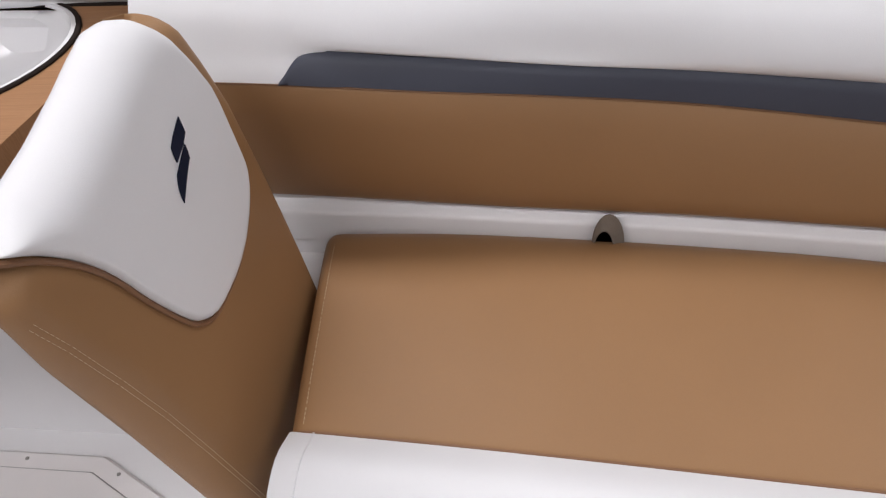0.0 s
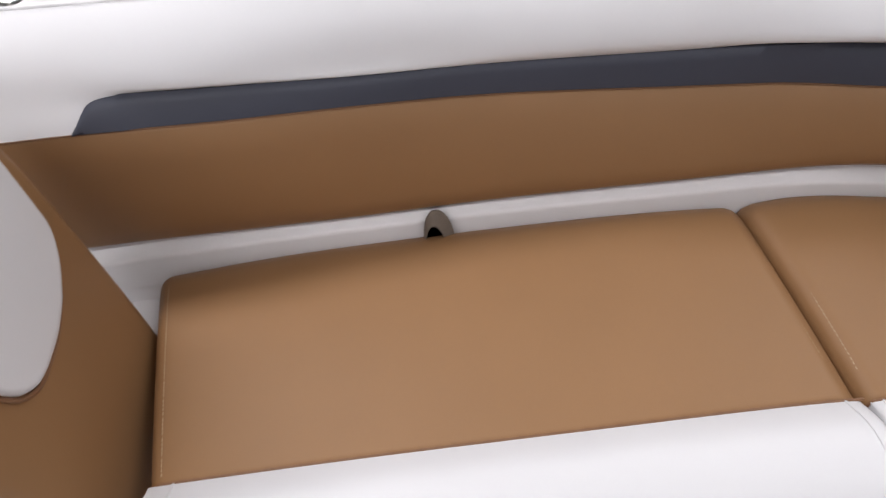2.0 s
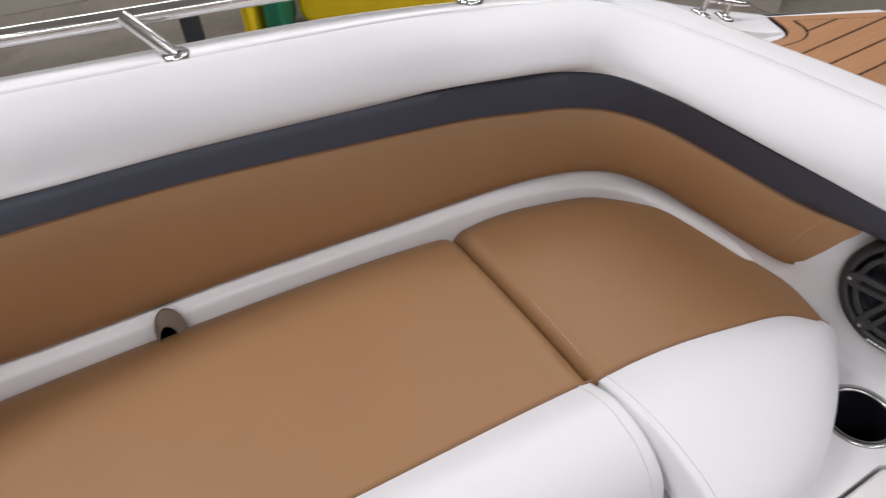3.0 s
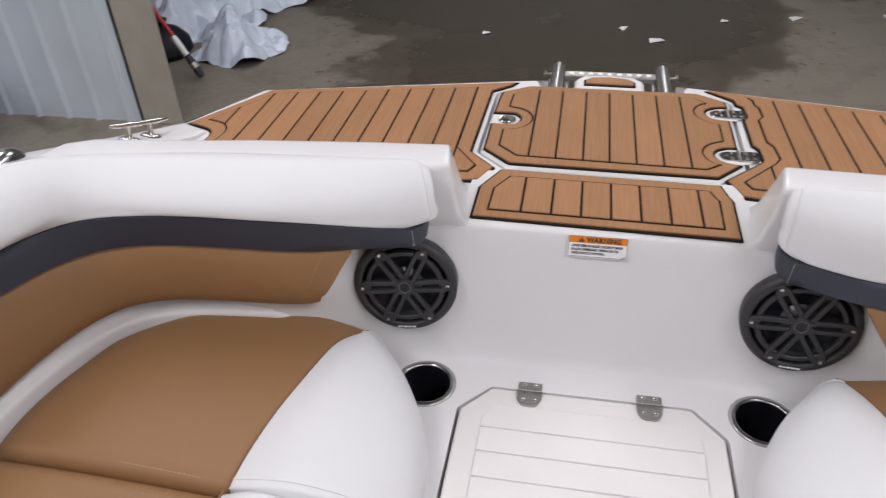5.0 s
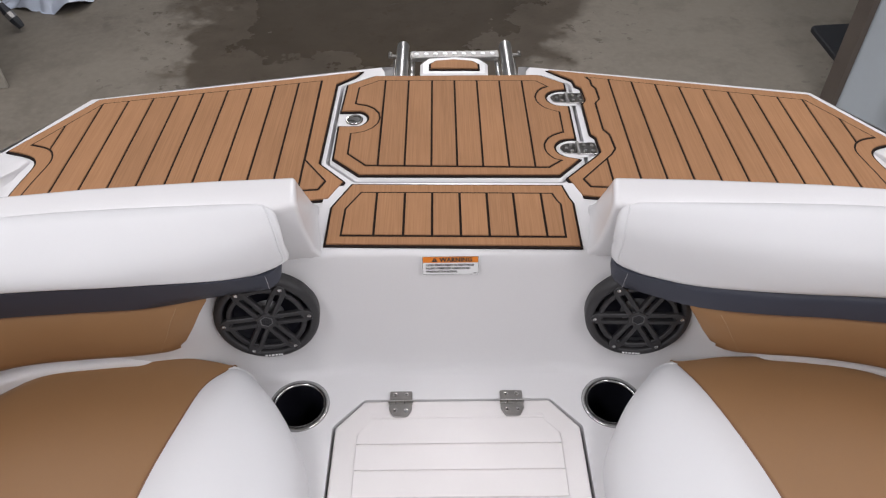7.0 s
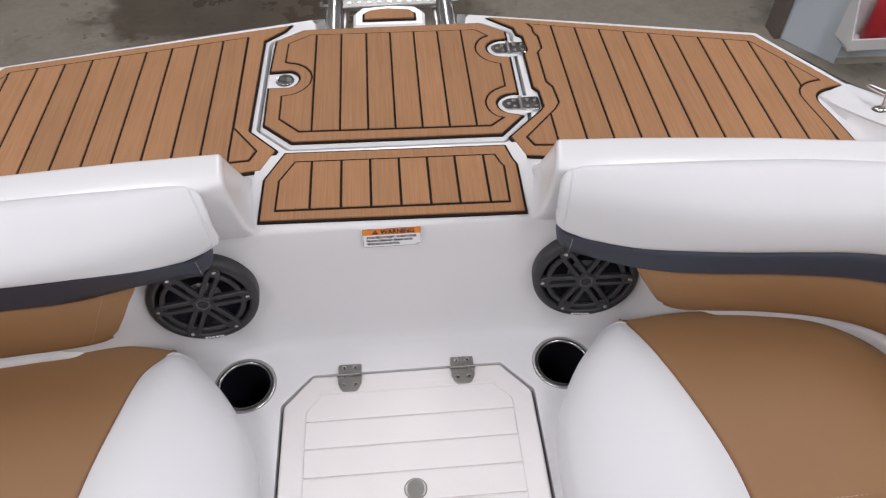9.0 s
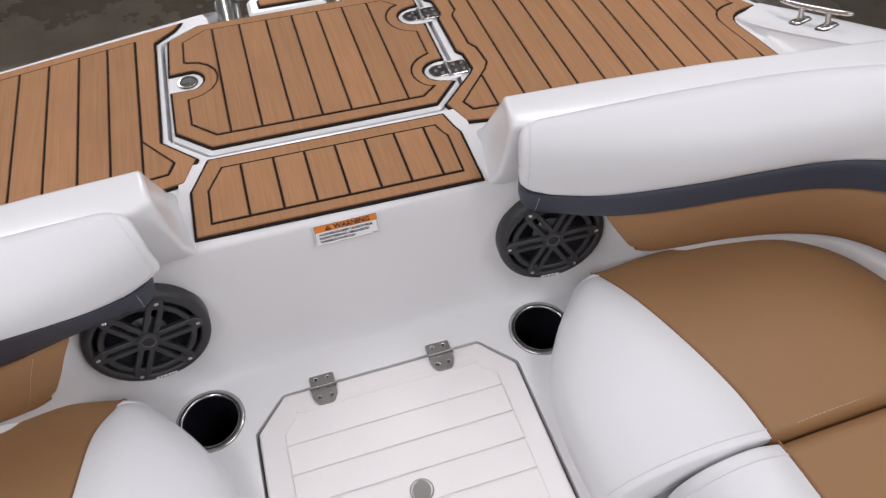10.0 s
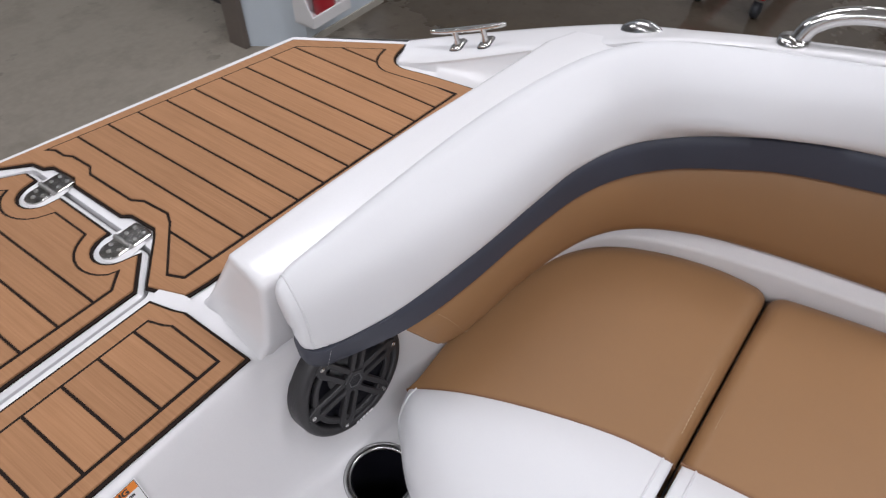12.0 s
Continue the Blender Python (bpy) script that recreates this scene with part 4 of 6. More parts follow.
def seat_cushion(name, label, back, seam, nose, side, low, nose_z, foot_z, puff):
    """Tan seat top and white nose bolster meeting in a piped seam; outlines given for starboard."""
    ob = thing(name, label, "cushion", "bench cushions")
    fine_s, fine_b = curve_pts([(p[0], p[1], 0) for p in seam], 241), curve_pts([(p[0], p[1], 0) for p in back], 241)
    # the padding bulges out behind its outline before it turns down
    for k in range(241):
        across = fine_b[k] - fine_s[k]
        fine_b[k] = fine_b[k] + across.normalized() * 0.002 * min(1.0, across.length / 0.12) if across.length > 0.02 else fine_b[k]
    us, vs = spread(64), spread(40)
    corner = (fine_s[0] - fine_b[0]).length < 0.05
    grid = [[fine_s[round(u * 240)].lerp(fine_b[round(u * 240)], v) for v in vs] for u in us]
    rings = []
    for i, u in enumerate(us):
        back_r = 0.052 * max(0.3, min(1.0, u / 0.3)) if corner else 0.052
        row = []
        for j, v in enumerate(vs):
            p = grid[i][j]
            end = (p - grid[-1][j]).length
            if not corner:
                end = min(end, (p - grid[0][j]).length)
            width = (fine_b[round(u * 240)] - fine_s[round(u * 240)]).length
            drop = min(0.075, rolled(width * (1 - v), min(back_r, width * 0.5)) + rolled(width * v, min(0.006, width * 0.3)) + rolled(end, 0.026))
            crown = 0.005 * 4 * v * (1 - v) * min(1.0, width / 0.2)
            row.append(Vector((p.x, p.y, cushion_z(p.x, p.y) + crown - drop)))
        rings.append([Vector((row[0].x, row[0].y, 0.012))] + row + [Vector((row[-1].x, row[-1].y, 0.012))])
    rings = [[Vector((p.x, p.y, 0.012)) for p in rings[0]]] + rings + [[Vector((p.x, p.y, 0.012)) for p in rings[-1]]]
    bm = sheet_bm([sided(r, side) for r in rings])
    bmesh.ops.remove_doubles(bm, verts=bm.verts, dist=1e-5)
    part("seat_top", bm, tan_vinyl, ob, "tan vinyl seat top", smooth=True, angle=80)
    # bolster: rounded sheet from the seam down to its foot
    n = 40
    s_pts = curve_pts([(p[0], p[1], 0) for p in seam], n)
    o_pts = curve_pts([(p[0], p[1], 0) for p in nose], n)
    f_pts = curve_pts([(p[0], p[1], 0) for p in low], n)
    rings = []
    for i in range(n):
        a, b, f = s_pts[i], o_pts[i], f_pts[i]
        za = cushion_z(a.x, a.y) - 0.001
        e = min(i, n - 1 - i)
        zn = nose_z
        pf = puff[0] + (puff[1] - puff[0]) * i / (n - 1)
        pull = (0.0035, 0.0012, 0.0003, 0.0)[e] if e < 4 else 0
        fill = 0.012 * min(1.0, 0.15 + i / 9) if corner else 0.012
        row = curve_pts([Vector((a.x, a.y, za - 0.012)), Vector((a.x, a.y, za - 0.001)), a.lerp(b, 0.04) + UP * (za + 0.004), a.lerp(b, 0.35) + UP * (za + (zn - za) * 0.16 + fill + pf * 0.8), a.lerp(b, 0.7) + UP * (za + (zn - za) * 0.52 + fill + pf),
                         a.lerp(b, 0.93) + UP * (zn + 0.004 + pf * 0.8), b + UP * (zn - 0.022), b.lerp(f, 0.4) + UP * (zn - 0.05), f + UP * foot_z], 33)
        row = [Vector((p.x, p.y + (pull if i < n / 2 else -pull) * (-1), p.z - pull * 0.9)) for p in row]
        rings.append(sided(row, side))
    bm = sheet_bm(rings)
    for ring in (rings[0], rings[-1]):
        vs = [bm.verts.new(p) for p in ring]
        bm.faces.new(vs)
    bmesh.ops.remove_doubles(bm, verts=bm.verts, dist=1e-5)
    bolster = part("nose_bolster", bm, white_vinyl, ob, "white vinyl front bolster", smooth=True, angle=75)
    for k in (5 if corner else 3, n - 3):
        row = rings[k]
        up = [(row[min(j + 1, 32)] - row[max(j - 1, 0)]).normalized() for j in range(33)]
        part("end_welt", tube_into(bmesh.new(), [row[j] + Vector((-up[j].z * side , 0, up[j].x * side)) * -0.0003 for j in range(5, 31)], 0.0016, 6), white_vinyl, bolster, "raised white seam")
    part("seam_piping", tube_into(bmesh.new(), sided([p + UP * (cushion_z(p.x, p.y) + 0.0005 - (0.012 if k == n - 1 else 0.002 if k == n - 2 else 0.0)) for k, p in enumerate(s_pts)], side), 0.0022, 6), piping_vinyl, ob, "brown seam piping")
    return ob


for side in (1, -1):
    dy = 0.0 if side > 0 else 0.030
    out = 1.0 if side < 0 else 0.0
    c1 = seat_cushion("corner_cushion", "tan bench corner cushion with white front bolster",
                      [(0.386, -0.1035), (0.43, -0.106 + dy * 0.4), (0.50, -0.104 + dy * 0.5), (0.60, -0.112 + dy * 0.4), (0.71, -0.136 + dy * 0.5), (0.775, -0.176 + dy * 0.4), (0.815 + dy * 0.25, -0.222 + dy * 0.25), (0.843 + dy * 0.25, -0.287), (0.858 + dy * 0.3, -0.345), (0.864 + dy * 0.35, -0.40), (0.861 + dy * 0.4, -0.4665)],
                      [(0.381 + 0.008 * out, -0.105), (0.390 + 0.010 * out, -0.124), (0.407 + 0.021 * out, -0.165), (0.437 + 0.014 * out, -0.238), (0.464 + 0.008 * out, -0.32), (0.482 + 0.002 * out, -0.395), (0.489, -0.4670)],
                      [(0.358 + 0.010 * out, -0.108), (0.338 + 0.012 * out, -0.122), (0.292 + 0.012 * out, -0.175), (0.256 + 0.008 * out, -0.250), (0.243 + 0.004 * out, -0.32), (0.240, -0.395), (0.244, -0.4690)],
                      side, [(0.362 + 0.010 * out, -0.106), (0.340 + 0.012 * out, -0.120), (0.290 + 0.012 * out, -0.175), (0.252 + 0.008 * out, -0.250), (0.243, -0.32), (0.242, -0.395), (0.248, -0.4690)], 0.062, -0.001, (0.0, 0.014))
    c2 = seat_cushion("bench_cushion", "long tan bench cushion with white front bolster", [(x + dy * 0.4, y) for x, y in ((0.859, -0.4708), (0.872, -0.53), (0.893, -0.68), (0.917, -0.94), (0.932, -1.20), (0.930, -1.400))],
                      [(0.493, -0.4705), (0.503, -0.58), (0.518, -0.82), (0.534, -1.09), (0.546, -1.354)],
                      [(0.337, -0.4708), (0.347, -0.58), (0.368, -0.82), (0.384, -1.09), (0.40, -1.354)],
                      side, [(0.341, -0.4708), (0.350, -0.58), (0.37, -0.82), (0.386, -1.09), (0.402, -1.354)], 0.058, -0.2, (0.022, 0.020))
    for cushion_ob, x0, dx, y0, dy_, width, gap in ((c1, 0.500, 0.340, -0.4550, 0.006, 0.371, 0.012), (c2, 0.508, 0.345, -0.4875, -0.004, 0.367, 0.015), (c2, 0.556, 0.360, -1.3345, -0.040, 0.386, 0.019)):
        line = []
        for k in range(13):
            v = 0.02 + 0.93 * k / 12
            x = x0 + dx * k / 12
            fall = rolled(width * (1 - v), 0.052) + rolled(gap, 0.026)
            line.append(Vector((side * x, y0 + dy_ * k / 12, cushion_z(x, 0.0) + 0.005 * 4 * v * (1 - v) - fall + 0.0008)))
        part("end_stitch", stitches_bm(line), thread, cushion_ob, "cream stitching")

# webbing pull between port backrest and cushion
pull = thing("pull_strap", "brown woven webbing pull loop behind the bench cushion", "strap")
rings = []
for k in range(17):
    a = math.pi * k / 16
    co, si = -math.cos(a), math.sin(a)
    inner_p = Vector((-0.896, -0.940 + 0.014 * co - 0.004, 0.112 + 0.036 * si))
    outer_p = Vector((-0.905, -0.937 + 0.0245 * co, 0.112 + 0.061 * si))
    t_ = Vector((0.002, 0, 0.0008))
    rings.append([inner_p - t_, outer_p - t_, outer_p + t_, inner_p + t_])
loop = part("loop", sheet_bm(rings, closed=True, cap=True), webbing, pull, smooth=True, angle=50)
bm = bmesh.new()
bm.faces.new([bm.verts.new((-0.904, -0.940 - 0.021 * math.cos(math.pi * k / 10), 0.112 + 0.048 * math.sin(math.pi * k / 10))) for k in range(11)])
bmesh.ops.solidify(bm, geom=bm.faces[:], thickness=0.002)
part("inner_fold", bm, dark_webbing, loop, "dark inner fold of the webbing")


# ---- floor locker lid ----
flid = thing("floor_locker_lid", "pale moulded floor locker lid with shallow plank grooves, closed", "hatch")
part("lid_panel", slab_bm(FL_EDGE, -0.02, 0.001, 0.003), lid_gel, flid)
field = V2((-0.147, -0.160), (0.153, -0.160), (0.184, -0.193), (0.186, -0.585), (-0.178, -0.585), (-0.175, -0.193))
ys = [-0.160, -0.213, -0.263, -0.313, -0.363, -0.414, -0.465, -0.516, -0.567]


def strip_clip_y(pts, y0, y1):
    sw = strip_clip([Vector((p.y, p.x)) for p in pts], y0, y1)
    return [Vector((p.y, p.x)) for p in sw]


for a, b in zip(ys, ys[1:]):
    pts = strip_clip_y(field, b + 0.0017, a - 0.0017)
    part("tread", slab_bm(pts, 0.0005, 0.0046, 0.0008), lid_gel, flid)
part("frame", slab_bm(V2((-0.150, -0.150), (0.156, -0.150), (0.160, -0.1575), (-0.154, -0.1575)), 0.0005, 0.0018, 0.0006), lid_gel, flid)
part("latch_knob", moved(lathe_bm([(0.0, 0.0), (0.0185, 0.0), (0.0185, 0.002), (0.017, 0.0035), (0.014, 0.0025), (0.0, 0.0025)], 28), pose(0.006, -0.344, 0.0038)), satin_steel, flid, "round grey latch")


def butt_hinge():
    """Stamped steel hinge: two leaves, knuckles and screws."""
    ob = thing("lid_hinge", "satin steel butt hinge screwed to the floor locker lid", "hinge", "floor lid hinges")
    part("leaf", slab_bm(fillet(V2((-0.0205, 0.003), (0.0205, 0.003), (0.0205, 0.026), (-0.0205, 0.026)), 0.003, 3), 0.0, 0.0025, 0.0008), satin_steel, ob)
    part("leaf", slab_bm(fillet(V2((-0.0205, -0.014), (-0.013, -0.030), (0.013, -0.030), (0.0205, -0.014), (0.0205, -0.003), (-0.0205, -0.003)), [0.006, 0.01, 0.01, 0.006, 0.002, 0.002], 4), 0.001, 0.0042, 0.0008), satin_steel, ob)
    for x0, x1 in ((-0.022, -0.009), (-0.008, 0.007), (0.008, 0.022)):
        part("knuckle", tube_into(bmesh.new(), [(x0, 0, 0.0045), (x1, 0, 0.0045)], 0.0046, 10), steel, ob, smooth=True)
    # dark strip that paints the shade between the leaves, under the knuckles
    part("pin_gap_shade", box_bm(-0.0205, 0.0205, -0.0072, 0.0072, 0.0002, 0.0016), gap_dark, ob, "dark strip standing in for the shade under the knuckles")
    for x, y, z in ((-0.010, 0.018, 0.0025), (0.010, 0.018, 0.0025), (-0.010, -0.017, 0.0042), (0.010, -0.017, 0.0042)):
        part("screw", moved(lathe_bm([(0.0, 0), (0.0046, 0), (0.0040, 0.0012), (0.0024, 0.0014), (0.0016, 0.0), (0.0, 0.0)], 12), pose(x, y, z)), steel, ob, "bright countersunk screw")
    return ob


h1 = butt_hinge()
h1.matrix_basis = pose(-0.100, -0.1275, 0.0015)
copy_thing(h1, pose(0.103, -0.1275, 0.0015))

# ---- cup holders ----
cup = thing("cup_holder", "black cup holder with a polished steel rim in the ledge", "cup holder", "cup holders")
part("rim", lathe_bm([(0.0435, -0.004), (0.0555, -0.0006), (0.0555, 0.0010), (0.053, 0.0028), (0.047, 0.0030), (0.0445, 0.0015), (0.0435, -0.004)], 40, False), rim_steel, cup, "polished steel rim", smooth=True, angle=60)
part("well", lathe_bm([(0.0437, 0.0), (0.0437, -0.02), (0.0415, -0.08), (0.0395, -0.128), (0.034, -0.134), (0.008, -0.134), (0.008, -0.132), (0.0, -0.132)], 32, False), black_plastic, cup, "black plastic well", smooth=True)
cup.matrix_basis = pose(-0.286, -0.128, 0)
copy_thing(cup, pose(0.287, -0.127, 0))


# ---- speakers ----
def arm_bm(z0, z1):
    """One grille arm along +x: a plate with a long slot, widening to a rounded screw tab."""
    bm = bmesh.new()
    outer = V2((0.012, -0.0118), (0.050, -0.0122), (0.066, -0.0128), (0.0735, -0.0105), (0.0795, -0.0068), (0.0815, 0.0), (0.0795, 0.0068), (0.0735, 0.0105), (0.066, 0.0128), (0.050, 0.0122), (0.012, 0.0118))
    slot = arc(0.0605, 0.0, 0.0040, -90, 90, 7) + arc(0.0205, 0.0, 0.0036, 90, 270, 7)
    loops = []
    for z, d in ((z0, 0.0), (z1 - 0.0014, 0.0), (z1, 0.0012)):
        loops.append([[bm.verts.new((p.x, p.y, z)) for p in inset(ring, d if k == 0 else -d * 0.6)] for k, ring in enumerate((outer, slot))])
    for a, b in zip(loops, loops[1:]):
        for k in (0, 1):
            n = len(a[k])
            for i in range(n):
                bm.faces.new((a[k][i], a[k][(i + 1) % n], b[k][(i + 1) % n], b[k][i]))
    for lp in (loops[0], loops[-1]):
        eds = [bm.edges.get((ring[i], ring[(i + 1) % len(ring)])) for ring in lp for i in range(len(ring))]
        bmesh.ops.triangle_fill(bm, use_beauty=True, edges=eds)
    return bm


def speaker():
    """Round marine speaker; axis z towards the listener."""
    ob = thing("loudspeaker", "round dark grey marine loudspeaker with six-spoke grille in the transom wall", "loudspeaker", "transom loudspeakers")
    part("flange", lathe_bm([(0.0745, -0.012), (0.0885, -0.012), (0.0905, -0.010), (0.0905, 0.009), (0.0893, 0.0135), (0.0860, 0.0160), (0.0800, 0.0168), (0.0765, 0.0160), (0.0752, 0.0135), (0.0745, -0.012)], 64, False), grey_plastic, ob, smooth=True, angle=50)
    part("basket", lathe_bm([(0.0748, 0.004), (0.0715, -0.001), (0.0660, 0.0030), (0.0600, -0.0005), (0.0570, -0.004), (0.0, -0.006)], 48, False), black_plastic, ob, "black rubber surround", smooth=True)
    part("cone", lathe_bm([(0.0572, 0.0010), (0.0500, -0.0004), (0.0360, -0.0030), (0.0240, -0.0050), (0.0, -0.0050)], 48, False), cone_mat, ob, smooth=True)
    part("dust_cap", lathe_bm([(0.0290, -0.0042), (0.0250, 0.0002), (0.0140, 0.0040), (0.0, 0.0050)], 32, False), cap_mat, ob, "dull silver dust cap", smooth=True)
    ring = part("grille_ring", lathe_bm([(0.0600, 0.0105), (0.0600, 0.0150), (0.0615, 0.0164), (0.0672, 0.0164), (0.0688, 0.0150), (0.0688, 0.0105), (0.0600, 0.0105)], 56, False), grey_plastic, ob, smooth=True, angle=40)
    for k in range(6):
        rot = pose(0, 0, 0, 0, 0, 60 * k + 4)
        arm = part("spoke", moved(arm_bm(0.0110, 0.0186), rot), grey_plastic, ob)
        part("screw", moved(lathe_bm([(0.0, 0), (0.0036, 0), (0.0034, 0.0010), (0.0026, 0.0013), (0.0014, 0.0008), (0.0, 0.0008)], 12), rot @ pose(0.0742, 0, 0.0186)), dark_steel, arm, "small steel screw")
    hub = moved(lathe_bm([(0.0190, 0.0110), (0.0192, 0.0176), (0.0176, 0.0203), (0.0124, 0.0203), (0.0112, 0.0184), (0.0, 0.0184)], 6, False), pose(0, 0, 0, 0, 0, 34))
    hub_ob = part("hub", hub, grey_plastic, ob)
    part("hub_rim", moved(lathe_bm([(0.0118, 0.0185), (0.0118, 0.0196), (0.0104, 0.0196), (0.0104, 0.0185)], 6, False), pose(0, 0, 0, 0, 0, 34)), cap_mat, hub_ob, "dull silver hub edge")
    bm = bmesh.new()
    for i in range(-4, 5):
        for j in range(-4, 5):
            x, y = i * 0.0024 + (j % 2) * 0.0012, j * 0.0021
            if x * x + y * y < 0.0092 ** 2:
                bm = joined(bm, moved(lathe_bm([(0.0, 0.0), (0.0008, 0.0), (0.0008, 0.0003), (0.0, 0.0003)], 6), pose(x, y, 0.0184)))
    part("hub_holes", bm, black_plastic, hub_ob, "fine black perforations")
    for x, w in ((-0.0135, 0.004), (-0.008, 0.003), (-0.002, 0.005), (0.0045, 0.004), (0.0095, 0.0028), (0.0138, 0.004)):
        part("mark_bar", box_bm(x - w / 2, x + w / 2, -0.0838, -0.0806, 0.0164, 0.0172), paper, ring, "small pale bar")
    return ob


SPK_TILT = 90 - 7.5
sp = speaker()
sp.matrix_basis = pose(-0.328, -0.0510, 0.166, 0, 0, 5.3) @ pose(0, 0, 0, SPK_TILT, 0, 0)
copy_thing(sp, pose(0.320, -0.0510, 0.160, 0, 0, -5.3) @ pose(0, 0, 0, SPK_TILT, 0, 0))

# ---- warning sticker on the transom wall ----
sticker = thing("warning_label", "white and orange warning sticker on the transom wall", "sticker")
part("sheet", slab_bm(fillet(V2((0, 0), (0.098, 0), (0.098, 0.040), (0, 0.040)), 0.0015, 3), 0.0, 0.0003), paper, sticker)
part("frame_line", joined(box_bm(0.0012, 0.0968, 0.0012, 0.0018, 0.0003, 0.0005), box_bm(0.0012, 0.0968, 0.0388, 0.0394, 0.0003, 0.0005), box_bm(0.0012, 0.0018, 0.0012, 0.0394, 0.0003, 0.0005), box_bm(0.0962, 0.0968, 0.0012, 0.0394, 0.0003, 0.0005)), black_ink, sticker, "thin black frame line")
orange = part("orange_field", slab_bm(V2((0.002, 0.0265), (0.096, 0.0265), (0.096, 0.0385), (0.002, 0.0385)), 0.0003, 0.0005), orange_ink, sticker, "orange heading field")
part("heading", moved(text_bm("WARNING", 0.0125, 0.030, 0.0284, width=0.056, bold=0.0005), pose(0, 0, 0.0007)), black_ink, orange, "black heading letters")
tri = slab_bm(fillet(V2((0.0165, 0.0283), (0.0275, 0.0283), (0.022, 0.0372)), 0.0007, 2), 0.0005, 0.0007)
part("triangle", tri, black_ink, orange, "black warning triangle")
part("exclamation", box_bm(0.0216, 0.0224, 0.0305, 0.0345, 0.0007, 0.0008), orange_ink, sticker)
for k, line_text in enumerate(("AVOID SERIOUS INJURY OR DEATH FROM", "FALLING OVERBOARD. REMAIN SEATED", "WHILE BOAT IS IN MOTION.")):
    part("text_line", moved(text_bm(line_text, 0.0060, 0.007, 0.0193 - k * 0.0068, width=(0.082, 0.076, 0.054)[k], bold=0.00035), pose(0, 0, 0.0005)), black_ink, sticker, "black small print")
part("code_bar", box_bm(0.088, 0.0945, 0.0035, 0.0047, 0.0003, 0.0005), black_ink, sticker)
sticker.matrix_basis = pose(-0.056, -0.0206, 0.2290, 90 - 8.5, 0, 0)


# ---- platform fittings ----
def flag_hinge():
    ob = thing("flap_hinge", "polished steel hinge with rounded leaf on the platform locker lid", "hinge", "platform lid hinges")
    part("seat", slab_bm(arc(-0.008, 0, 0.029, 90, 270, 13) + V2((0.020, -0.0245), (0.020, 0.0245)), 0.0, 0.0012), gelcoat, ob, "white moulded hinge seat")
    part("leaf", slab_bm(arc(-0.018, 0, 0.0165, 90, 270, 13) + V2((0.0, -0.0165), (0.0, 0.0165)), 0.001, 0.0045, 0.0012), dark_steel, ob)
    part("leaf", slab_bm(fillet(V2((0.002, -0.019), (0.036, -0.019), (0.038, 0.0), (0.036, 0.019), (0.002, 0.019)), 0.004, 3), 0.001, 0.0045, 0.0012), dark_steel, ob)
    for y0, y1 in ((-0.018, -0.007), (-0.0065, 0.0065), (0.007, 0.018)):
        part("knuckle", tube_into(bmesh.new(), [(0.001, y0, 0.0045), (0.001, y1, 0.0045)], 0.004, 10), satin_steel, ob, smooth=True)
    for x, y in ((-0.022, 0.0), (-0.012, 0.009), (-0.012, -0.009), (0.014, 0.010), (0.014, -0.010), (0.029, 0.009), (0.029, -0.009)):
        part("screw", moved(lathe_bm([(0.0, 0), (0.0036, 0), (0.0030, 0.0012), (0.0014, 0.0012), (0.0012, 0.0), (0.0, 0.0)], 10), pose(x, y, 0.0045)), satin_steel, ob)
    return ob


fh = flag_hinge()
fh.matrix_basis = pose(0.250, 0.284, 0.2685)
copy_thing(fh, pose(0.252, 0.469, 0.2685))

latch = thing("flush_latch", "polished oval flush latch in the platform locker lid", "latch")
part("bezel", lathe_bm([(0.0135, 0.0), (0.0185, 0.0), (0.0185, 0.002), (0.0170, 0.0038), (0.0148, 0.0036), (0.0135, 0.0)], 36, False), dark_steel, latch, smooth=True, angle=50)
part("paddle", lathe_bm([(0.0, 0.0), (0.0140, 0.0), (0.0138, 0.0020), (0.0125, 0.0028), (0.0, 0.0022)], 30), latch_steel, latch, "dull grey pull paddle", smooth=True, angle=50)
part("thumb_tab", moved(box_bm(-0.012, 0.004, -0.005, 0.005, 0.0, 0.0015, 0.0006), pose(0, 0, 0.0028)), latch_steel, latch)
latch.matrix_basis = pose(-0.203, 0.397, 0.2685)

ladder = thing("boarding_ladder", "polished steel telescopic boarding ladder stowed at the platform edge", "ladder")
for x in (-0.112, 0.139):
    o = -1 if x < 0 else 1
    part("tube", tube_into(bmesh.new(), [(x, 0.50, 0.250), (x, 0.742, 0.250)], 0.0150, 20), ladder_steel, ladder, smooth=True, angle=50)
    part("tube_cap", tube_into(bmesh.new(), [(x, 0.741, 0.250), (x, 0.747, 0.250), (x, 0.750, 0.250)], [0.0150, 0.0150, 0.011], 20), ladder_steel, ladder, smooth=True, angle=50)
    part("hook", tube_into(bmesh.new(), [(x + o * 0.014, 0.700, 0.250), (x + o * 0.026, 0.700, 0.250), (x + o * 0.031, 0.694, 0.252), (x + o * 0.031, 0.712, 0.252)], 0.0042, 10), satin_steel, ladder, smooth=True)
    part("side_rail", tube_into(bmesh.new(), [(x - o * 0.0225, 0.50, 0.235), (x - o * 0.0225, 0.722, 0.235)], 0.0065, 12), ladder_steel, ladder, smooth=True, angle=50)
    part("outer_rail", tube_into(bmesh.new(), [(x + o * 0.0195, 0.52, 0.230), (x + o * 0.0195, 0.715, 0.230)], 0.004, 10), satin_steel, ladder, smooth=True, angle=50)
